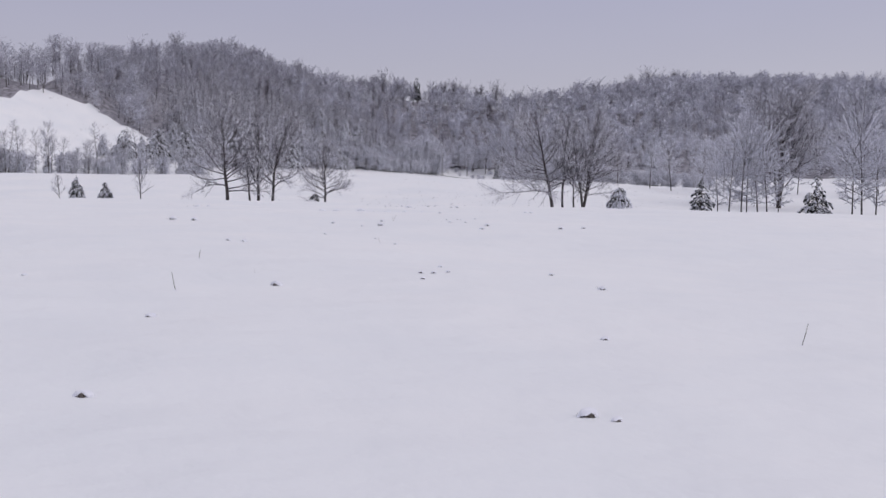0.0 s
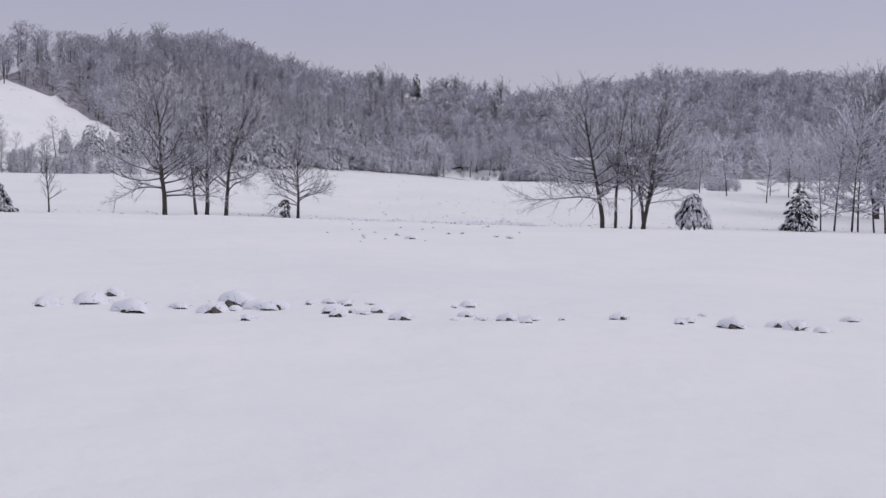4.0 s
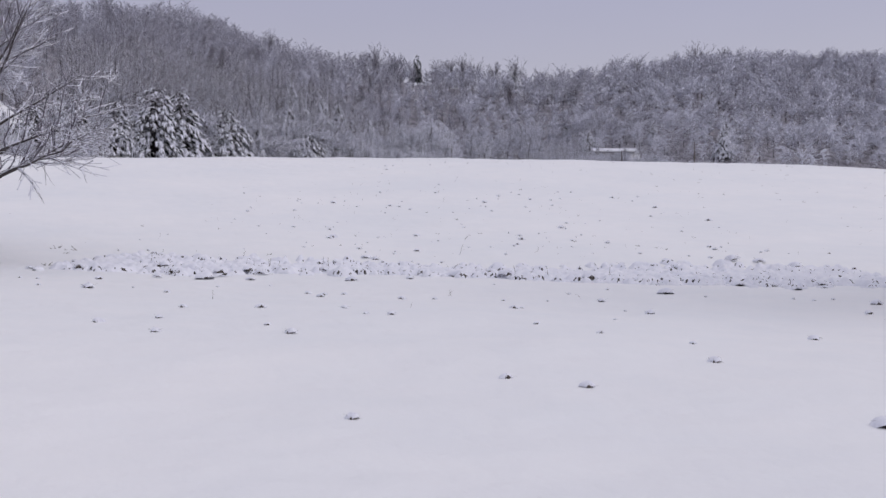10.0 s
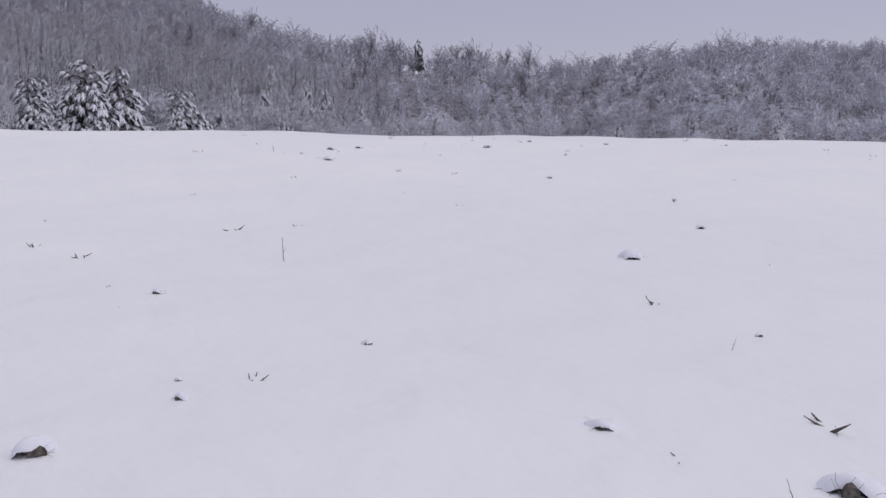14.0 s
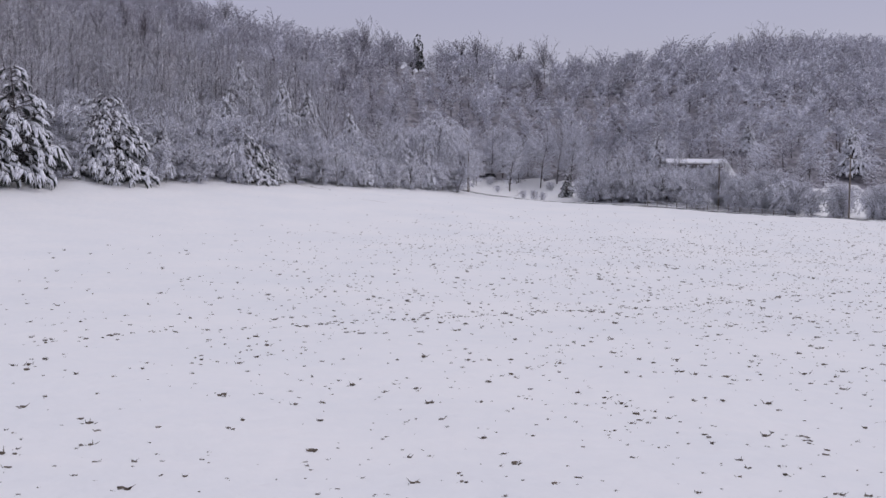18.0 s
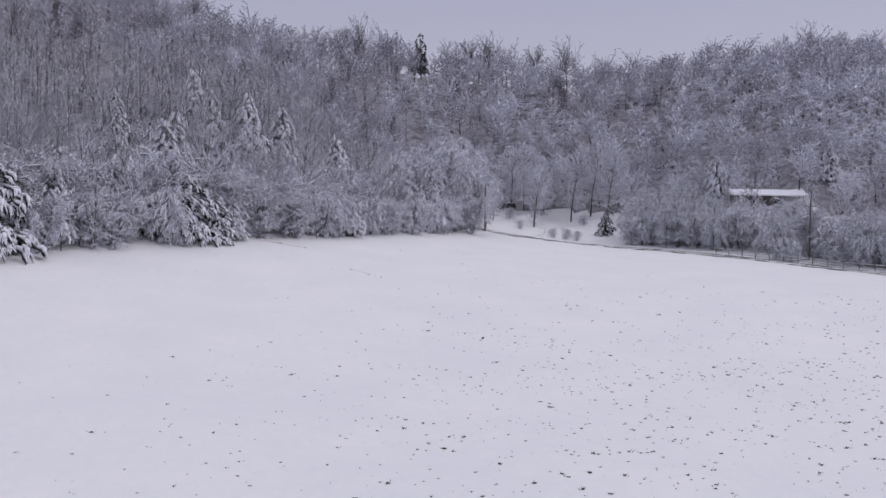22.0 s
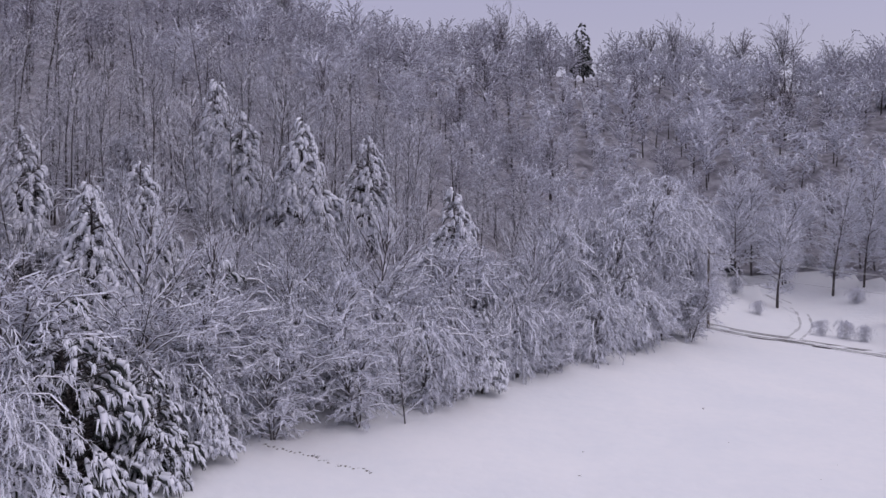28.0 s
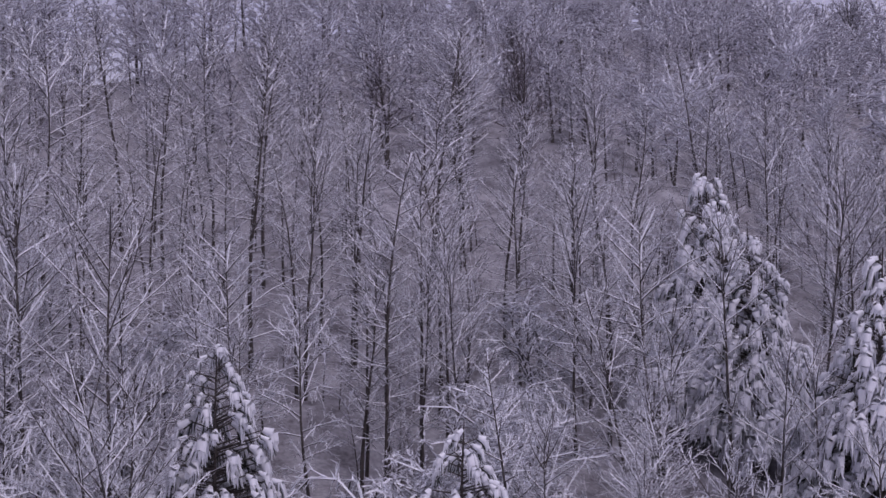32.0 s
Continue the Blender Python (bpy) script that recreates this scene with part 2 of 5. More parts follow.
_py = np.arange(-400, 900, 1.0)
_k = np.exp(-0.5 * (np.arange(-18, 19) / 5.0) ** 2)
_pz = np.convolve(np.pad(np.interp(_py, *np.array(PROFILE, float).T), 18, mode="edge"), _k / _k.sum(), mode="valid")
_tx = np.arange(-3000, 3000, 1.0)
_k2 = np.exp(-0.5 * (np.arange(-20, 21) / 6.0) ** 2)
_ty = np.convolve(np.pad(np.interp(_tx, *np.array(TOE, float).T), 20, mode="edge"), _k2 / _k2.sum(), mode="valid")


def slope_at(x):
    """How steeply the hills rise: the eastern one lies farther back."""
    return np.interp(x, *np.array(SLOPES, float).T)


def toe_distance(x, y):
    """Metres uphill of the hills' foot; minus: out on the field."""
    x, y = np.asarray(x, float), np.asarray(y, float)
    t = np.array(TOE, float)
    best = np.full(np.broadcast(x, y).shape, 1e9)
    for (ax, ay), (bx, by) in zip(t[:-1], t[1:]):
        ll = (bx - ax) ** 2 + (by - ay) ** 2
        k = np.clip(((x - ax) * (bx - ax) + (y - ay) * (by - ay)) / ll, 0, 1)
        best = np.minimum(best, np.hypot(x - ax - k * (bx - ax), y - ay - k * (by - ay)))
    return best * np.where(y > np.interp(x, _tx, _ty), 1, -1)


def waves(x, y, step, seed):
    """Smooth value noise from sines, about -1 to 1."""
    r = np.random.RandomState(seed)
    out = 0 * x
    for _ in range(7):
        a, ph, f = r.uniform(0, 6.28), r.uniform(0, 6.28), r.uniform(0.6, 1.7) * 6.28 / step
        out = out + np.sin((x * np.cos(a) + y * np.sin(a)) * f + ph)
    return out / 3.5


def height(x, y):
    x, y = np.asarray(x, float), np.asarray(y, float)
    s = toe_distance(x, y)
    yc = np.minimum(y, np.interp(x, _tx, _ty) + 25)
    z = np.interp(yc, _py, _pz) + np.interp(yc, *np.array(CROSS, float).T) * 70 * np.tanh((x + 5) / 70)
    z = z - 0.18 * np.exp(-(((y - 131 - 0.03 * x) / 2.2) ** 2)) * (np.abs(x) < 60) - 0.12 * np.exp(-(((y - 44.5 + 0.25 * (x + 10)) / 1.6) ** 2)) / (1 + np.exp((x - 0) / 1.5))
    z = z - 1.7 / (1 + np.exp((36 - x) / 5)) * np.exp(-(((y - 180) / 28) ** 2))
    slope = slope_at(x)
    up = slope * 9 * np.logaddexp(0, (s - 2) / 9)
    top = np.interp(x, *np.array(RIDGE, float).T) - 10.5
    k = 5.0
    rise = -k * np.logaddexp(-up / k, -top / k)
    rise = rise - 0.25 * np.maximum(0, s - top / slope - 25)
    rise = np.where(s < -45, 0, rise)
    hill = np.clip(s / 30, 0, 1)
    z = z + np.maximum(rise, -8) + hill * (1.6 * waves(x, y, 34, 5) + 0.5 * waves(x, y, 9, 6))
    return z + 0.07 * waves(x, y, 11, 1) + 0.03 * waves(x, y, 3.1, 2) + 0.12 * waves(x, y, 40, 3)


def wooded(x, y, s):
    """Whether the woods stand here: not on the open meadow, the yard or the clearing round the long house."""
    meadow = (x < np.interp(y, [290, 322, 330, 341, 352, 372], [-66, -84, -90, -111, -132, -150])) & (s < 56)
    clear_to = np.interp(x, [4, 8, 30, 36, 62, 66, 300], [400, 476, 474, 458, 457, 443, 440])
    clearing = (x > 4) & (y < clear_to + 2 * np.sin(x * 0.3))
    return (s > np.where((x < 3) & (x > -70), -6.5, 1.5)) & ~meadow & ~clearing


def ground_at(x, y):
    return float(height(np.array([x]), np.array([y]))[0])


def spaced(stops):
    """Grid lines: rows of (from, to, step)."""
    return np.concatenate([np.arange(a, b, c) for a, b, c in stops])


gx = spaced([(-3000, -400, 200), (-400, -120, 14), (-120, -40, 4), (-40, -14, 1.5), (-14, 14, 0.6), (14, 40, 1.5), (40, 120, 4), (120, 400, 14), (400, 3001, 200)])
gy = spaced([(-1500, -100, 200), (-100, -6, 8), (-6, 215, 0.6), (215, 400, 1.4), (400, 700, 3), (700, 800, 20), (800, 3001, 220)])
mx, my = np.meshgrid(gx, gy)
mz = height(mx, my)
nx, ny = len(gx), len(gy)
gi = np.arange(nx * ny).reshape(ny, nx)
gf = np.stack([gi[:-1, :-1], gi[:-1, 1:], gi[1:, 1:], gi[1:, :-1]], -1).reshape(-1, 4)
gcx, gcy = (mx[:-1, :-1] + mx[1:, 1:]).ravel() / 2, (my[:-1, :-1] + my[1:, 1:]).ravel() / 2
g_s = toe_distance(gcx, gcy)
# ground faces below the trees take the floor colour with painted canopy shade
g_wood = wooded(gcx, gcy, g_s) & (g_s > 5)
ground = new("ground", mesh_np("ground", np.stack([mx, my, mz], -1), [gf[~g_wood], gf[g_wood]], [SNOW, SHADED_FLOOR], [0, 1], smooth=True))
tagged(ground, "rolling hay field and hillsides under fresh unbroken snow", "ground", kind="structure")


# ---- tree makers ----
def aim(d):
    return d / (np.linalg.norm(d) + 1e-9)


def limb(out, p, d, length, r0, r1, n, wob, lift, rng):
    """A wavering branch: appends its pieces to out and returns the points and directions along it."""
    p, d = np.array(p, float), aim(np.array(d, float))
    pts, dirs = [p], [d]
    for i in range(n):
        d = aim(d + rng.normal(0, wob, 3) + np.array([0, 0, lift]))
        q = p + d * length / n
        out.append((*p, *q, r0 + (r1 - r0) * i / n, r0 + (r1 - r0) * (i + 1) / n))
        p = q
        pts.append(p)
        dirs.append(d)
    return pts, dirs


def off_axis(d, angle, turn):
    """A direction that leaves d by an angle, turned about it."""
    ref = np.array([1.0, 0, 0]) if abs(d[2]) > 0.9 else np.array([0, 0, 1.0])
    u = aim(np.cross(d, ref))
    v = np.cross(d, u)
    return aim(d * math.cos(angle) + (u * math.cos(turn) + v * math.sin(turn)) * math.sin(angle))


def bare_tree(seed, tall, radius, first, limbs, reach, angle=1.0, lift=0.06, droop_low=0.25, lean=(0, 0), stems=1, fine=1.0, twig_r=0.0095):
    """A leafless broadleaf tree. Returns rows for the trunk and limbs, and for the twigs."""
    rng = np.random.RandomState(seed)
    wood, twigs = [], []
    for st in range(stems):
        lean_d = np.array([lean[0], lean[1], 1.0]) + (rng.normal(0, 0.16, 3) if st else 0)
        h = tall * (1.0 if not st else rng.uniform(0.7, 0.95))
        r = radius * (1.0 if not st else rng.uniform(0.5, 0.75))
        base = np.array([0, 0, -0.25]) + (np.array([*rng.normal(0, radius * 0.8, 2), 0]) if st else 0)
        wood.append((*base, *(base + aim(lean_d) * 0.45), r * 1.45, r * 1.05))
        pts, dirs = limb(wood, base + aim(lean_d) * 0.42, lean_d, h, r * 1.05, 0.02, 14, 0.055, 0.03, rng)
        nl = limbs if not st else int(limbs * 0.6)
        for i in range(nl):
            f = first + (0.97 - first) * ((i + rng.uniform(0, 1)) / nl) ** 0.9
            k = min(int(f * 14), 13)
            p = pts[k] + (pts[k + 1] - pts[k]) * (f * 14 - k)
            g = (f - first) / (1 - first)
            a = angle * (1.15 - 0.62 * g) * rng.uniform(0.8, 1.15)
            d = off_axis(dirs[k], a, rng.uniform(0, 6.28))
            le = reach * (1.05 - 0.55 * g) * rng.uniform(0.65, 1.15)
            rr = max(0.018, r * (1 - f) * 0.42 + 0.012)
            lp, ld = limb(wood, p, d, le, rr, 0.010, 7, 0.10, lift * (1.5 * g - 0.2) - droop_low * 0.25 * max(0, 0.4 - g), rng)
            ns = max(4, int(le * 3.0 * fine))
            for j in range(ns):
                f2 = 0.22 + 0.78 * (j + rng.uniform(0, 1)) / ns
                k2 = min(int(f2 * 7), 6)
                p2 = lp[k2] + (lp[k2 + 1] - lp[k2]) * (f2 * 7 - k2)
                d2 = aim(off_axis(ld[k2], rng.uniform(0.4, 0.9), rng.uniform(0, 6.28)) + np.array([0, 0, 0.12]))
                l2 = le * rng.uniform(0.26, 0.5) * (1.2 - 0.5 * f2)
                sp, sd = limb(twigs, p2, d2, l2, max(twig_r, rr * 0.42), twig_r * 0.7, 4, 0.12, lift * 0.35, rng)
                for _ in range(max(3, int(l2 * 5.5 * fine))):
                    f3 = rng.uniform(0.2, 1.0)
                    k3 = min(int(f3 * 4), 3)
                    p3 = sp[k3] + (sp[k3 + 1] - sp[k3]) * (f3 * 4 - k3)
                    limb(twigs, p3, off_axis(sd[k3], rng.uniform(0.4, 0.9), rng.uniform(0, 6.28)), rng.uniform(0.25, 0.75) * (0.6 + 0.1 * le), twig_r * 0.8, twig_r * 0.5, 2, 0.12, lift * 0.2, rng)
    return wood, twigs


def slivers(segs, up, wide):
    """Thin tapering blades along twigs: the upper ones carry snow, the lower ones are bark."""
    s = np.asarray(segs, float).reshape(-1, 8)
    a, b = s[:, :3], s[:, 3:6]
    side = np.cross(b - a, [[0, 0, 1.0]])
    wide = np.broadcast_to(np.asarray(wide, float), (len(s),))[:, None]
    side = side / (np.linalg.norm(side, axis=1, keepdims=True) + 1e-9) * wide * 0.6
    w = np.array([[0, 0, up]]) * wide
    v = np.stack([a, b, a + w + side, a + w * 0.8 - side], 1).reshape(-1, 3)
    n = np.arange(len(a))[:, None, None] * 4
    return v, (n + np.array([[[0, 1, 2], [0, 3, 1]]])).reshape(-1, 3)


def unit(v):
    return v / (np.linalg.norm(v, axis=-1, keepdims=True) + 1e-9)


def bent(p, d, le, curve, n=2):
    """Branches of n pieces each, bowed up or down: their points, directions and lengths."""
    curve = curve + 0 * le
    pts, dirs = [p], []
    for k in range(n):
        dk = unit(d + np.stack([0 * le, 0 * le, curve * k / max(1, n - 1)], -1))
        dirs.append(dk)
        pts.append(pts[-1] + dk * le[:, None] / n)
    return np.stack(pts, 1), np.stack(dirs, 1), le


def shoots(rng, way, n, ratio, spread, lift, start):
    """n side shoots along every branch."""
    pts, dirs, le = way
    m = dirs.shape[1]
    u = start + (1 - start) * (np.arange(n)[None] + rng.uniform(size=(len(pts), n))) / n
    k = np.minimum((u * m).astype(int), m - 1)
    i = np.arange(len(pts))[:, None]
    at = pts[i, k] + (pts[i, k + 1] - pts[i, k]) * (u * m - k)[..., None]
    along = dirs[i, k]
    off = rng.normal(size=at.shape) * np.array([1, 1, 0.7])
    off = unit(off - (off * along).sum(-1, keepdims=True) * along)
    turn = spread * rng.uniform(0.6, 1.3, u.shape)[..., None]
    way2 = unit(along * np.cos(turn) + off * np.sin(turn) + np.array([0, 0, lift]))
    size = le[:, None] * ratio * (1.2 - 0.65 * u) * rng.uniform(0.6, 1.2, u.shape)
    return at.reshape(-1, 3), way2.reshape(-1, 3), size.ravel()


def pieces_of(way, r0, r1):
    """Rows of start, end and both widths for bowed branches."""
    pts, dirs, le = way
    m = dirs.shape[1]
    w = [np.full((len(le), 1), r0 + (r1 - r0) * k / m) for k in range(m + 1)]
    return np.concatenate([np.concatenate([pts[:, k], pts[:, k + 1], w[k], w[k + 1]], 1) for k in range(m)])


def branchy(seed, tall, wide, base, n, el=(0.3, 0.9), curve=0.1, subs=7, fine=3, ratio=0.4, spread=0.75, lift=0.0, hang=0.0, belly=0.35, stems=1, radius=0.1, lean=0.03, bough=0.03, top=0.1, bends=3, stem=0.97):
    """A leafless tree in three orders of branches. Rows for the trunk and boughs, and for the twigs (with a width for each)."""
    r = np.random.RandomState(seed)
    wood, twigs = [], []
    for st in range(stems):
        tr = []
        tall_ = tall * (1 if st == 0 else r.uniform(0.7, 0.98))
        limb(tr, (*r.normal(0, 0.12 * (st > 0), 2), -0.3), (r.normal(0, lean), r.normal(0, lean), 1), tall_ * stem + 0.3, radius, 0.012, 7, 0.04, 0.02, r)
        wood += tr
        ax = np.array([q[:3] for q in tr] + [tr[-1][3:6]])
        g = (np.arange(n) + r.uniform(size=n)) / n
        f = (base / stem + (0.985 - base / stem) * g) * 7
        k = np.minimum(f.astype(int), 6)
        p = ax[k] + (ax[k + 1] - ax[k]) * (f - k)[:, None]
        env = np.where(g < belly, 0.55 + 0.45 * g / belly, top + (1 - top) * np.cos(np.clip((g - belly) / (1 - belly), 0, 1) * 1.5) ** 0.8)
        a = np.arange(n) * 2.4 + r.normal(0, 0.5, n) + st
        e = el[0] + (el[1] - el[0]) * g + r.normal(0, 0.13, n)
        le = wide * env * r.uniform(0.65, 1.15, n) / np.maximum(np.cos(e), 0.5)
        d = np.stack([np.cos(a) * np.cos(e), np.sin(a) * np.cos(e), np.sin(e)], -1)
        one = bent(p, d, le, curve + r.normal(0, 0.12, n), bends)
        wood += [tuple(q) for q in pieces_of(one, bough, bough * 0.35)]
        two = bent(*shoots(r, one, subs, ratio, spread, lift, 0.15), curve * 0.5 - hang)
        twigs.append(pieces_of(two, 1.0, 0.8))
        if fine:
            p3, d3, l3 = shoots(r, two, fine, 0.5, spread * 0.9, lift - hang * 0.5, 0.2)
            twigs.append(np.concatenate([p3, p3 + d3 * l3[:, None], np.full((len(p3), 2), 0.75)], 1))
    return wood, np.concatenate(twigs)


def wood_thing(name, label, category, wood, twigs, group="", dark=0.035, snow=0.05, cap=0.03, tall=1.1):
    root = tagged(new(name), label, category, group)
    v, f = tubes(wood, 4)
    child("trunk", mesh_np("trunk", v, [f], [BARK], smooth=True), root)
    wide = twigs[:, 6] if np.max(np.asarray(twigs)[:, 6]) > 0.3 else 1.0
    v, f = slivers(twigs, -1.0, dark * wide)
    child("crown", mesh_np("crown", v, [f], [TWIG]), root, "bare fine twigs")
    v1, f1 = caps(wood, 1.1, cap, tall)
    v2, f2 = slivers(twigs, 1.0, snow * wide)
    tri = np.concatenate([f1[:, [0, 1, 2]], f1[:, [0, 2, 3]]])
    v, f = joined([(v1, tri), (v2, f2)])
    child("branch_snow", mesh_np("branch_snow", v, [f], [SHADE_BLUE_SNOW]), root, "fresh snow lying along the branches")
    return root


def tree_thing(name, label, category, wood, twigs, snow_wide=0.9, snow_least=0.013, group="", tall=1.0, wood_sides=6, bark=None):
    """A tree of three parts: trunk, crown of twigs and the snow lying on them."""
    root = tagged(new(name), label, category, group)
    v, f = tubes(wood, wood_sides)
    child("trunk", mesh_np("trunk", v, [f], [bark or BARK], smooth=True), root)
    v, f = tubes(twigs, 3)
    child("crown", mesh_np("crown", v, [f], [TWIG]), root, "bare fine twigs")
    v, f = joined([caps(wood, snow_wide, snow_least, tall), caps(twigs, snow_wide, snow_least, tall)])
    child("branch_snow", mesh_np("branch_snow", v, [f], [SHADE_BLUE_SNOW]), root, "fresh snow lying along the branches")
    return root


def laden_conifer(name, label, seed, tall, spread, group="", lobes=230, shape=0.75, base=0.05, gap=0.0, size=1.0, needle=1.0, load=1.0, hang=1.0, category="tree"):
    """An evergreen bowed by snow: overlapping lobes of boughs that arch out and hang down, snow above, dark needles below."""
    rng = np.random.RandomState(seed)
    trunk, snow, green, strands, fringe = [], [], [], [], []
    limb(trunk, (0, 0, -0.3), (rng.normal(0, 0.04), rng.normal(0, 0.04), 1), tall * 0.97 + 0.3, 0.012 * tall + 0.03, 0.02, 8, 0.02, 0.02, rng)
    axis = np.array([q[:3] for q in trunk] + [trunk[-1][3:6]])
    ph = rng.uniform(0, 6.28, 4)
    for i in range(lobes + 8):
        f = 1 - math.sqrt(1 - (i + rng.uniform()) / lobes * 0.995) if i < lobes else rng.uniform(0.9, 0.985)
        f = base + (0.985 - base) * f
        a = rng.uniform(0, 6.283)
        lump = math.sin(2 * a + 9 * f + ph[0]) + math.sin(3 * a - 14 * f + ph[1]) + 0.8 * math.sin(a + 21 * f + ph[2])
        if lump < gap * 2.8 - 2.8:
            continue
        full = spread * (1 - f) ** shape * (0.86 + 0.13 * lump) * rng.uniform(0.82, 1.1) + 0.1
        if rng.uniform() < 0.22:
            full *= rng.uniform(0.45, 0.8)
        big = rng.uniform(0.75, 1.35)
        le = size * big * rng.uniform(0.85, 1.35) * (0.42 + 0.58 * (1 - f))
        r = size * big * rng.uniform(0.15, 0.21) * (0.5 + 0.5 * (1 - f))
        out, across = np.array([math.cos(a), math.sin(a), 0]), np.array([-math.sin(a), math.cos(a), 0])
        k = min(int(f * 8), 7)
        c = axis[k] + (axis[k + 1] - axis[k]) * (f * 8 - k)
        sway = across * rng.normal(0, 0.16 * le)
        drop = hang * rng.uniform(0.7, 1.25)
        way = [c + out * max(full - 0.6 * le, 0.04) + (0, 0, 0.1 * le), c + out * (full - 0.14 * le) + sway * 0.4 + (0, 0, -0.1 * le * drop), c + out * full + sway + (0, 0, -0.42 * le * drop), c + out * (full + 0.02 * le) + sway * 1.4 + (0, 0, -0.85 * le * drop)]
        trunk.append((*(c - (0, 0, 0.2 * full)), *way[0], 0.02 + 0.008 * full, 0.02))
        rad, low = np.array([0.5, 1.0, 0.75, 0.08]) * r, -out * 0.7 * r - np.array([0, 0, 0.6 * r])
        for j in range(3):
            snow.append((*way[j], *way[j + 1], rad[j] * load, rad[j + 1] * load))
            green.append((*(way[j] + low), *(way[j + 1] + low * 1.25), rad[j] * 0.95 * needle, rad[j + 1] * 0.95 * needle))
        for j in range(7):
            side = across * rng.uniform(-1.5, 1.5) * r + out * rng.uniform(-0.3, 0.5) * r
            p = way[1] + (way[2] - way[1]) * rng.uniform(-0.4, 1.0) + side
            q = p + out * rng.uniform(0.0, 0.25) * le + side * 0.7 + (0, 0, -rng.uniform(0.3, 0.6) * le * drop)
            strands.append((*p, *q, 0.42 * r * load, 0.1 * r))
            fringe.append((*(p + low * 0.8), *(q + low * 0.8 - (0, 0, 0.12 * le)), 0.42 * r * needle, 0.05 * r))
    root = tagged(new(name), label, category, group)
    v, f = tubes(trunk, 4)
    child("trunk", mesh_np("trunk", v, [f], [BARK], smooth=True), root)
    v, f = joined([tubes(green, 4), tubes(fringe, 3)])
    child("needles", mesh_np("needles", v, [f], [NEEDLE]), root, "dark green needle sprays")
    v, f = joined([tubes(snow, 5), tubes(strands, 3)])
    child("snow_load", mesh_np("snow_load", v, [f], [SHADE_BLUE_SNOW], smooth=True), root, "heavy snow bending the sprays down")
    return root


def placed(root, x, y, turn=0.0, size=1.0, tilt=0.0, sink=0.0):
    """Sets a thing on the ground."""
    root.matrix_basis = Matrix.LocRotScale((x, y, ground_at(x, y) - sink), Euler((tilt, 0, turn)), (size,) * 3)
    return root


def copied(root, x, y, turn, size, tilt=0.0, stretch=1.0):
    m = Matrix.LocRotScale((x, y, ground_at(x, y) - 0.05), Euler((tilt, tilt * 0.6, turn)), (size, size, size * stretch))
    made = copy_thing(root, m)
    made.matrix_basis = m
    return made


# ---- trees standing in the field ----
BARE = "bare broadleaf tree with snow along its branches, standing in the snowy field"
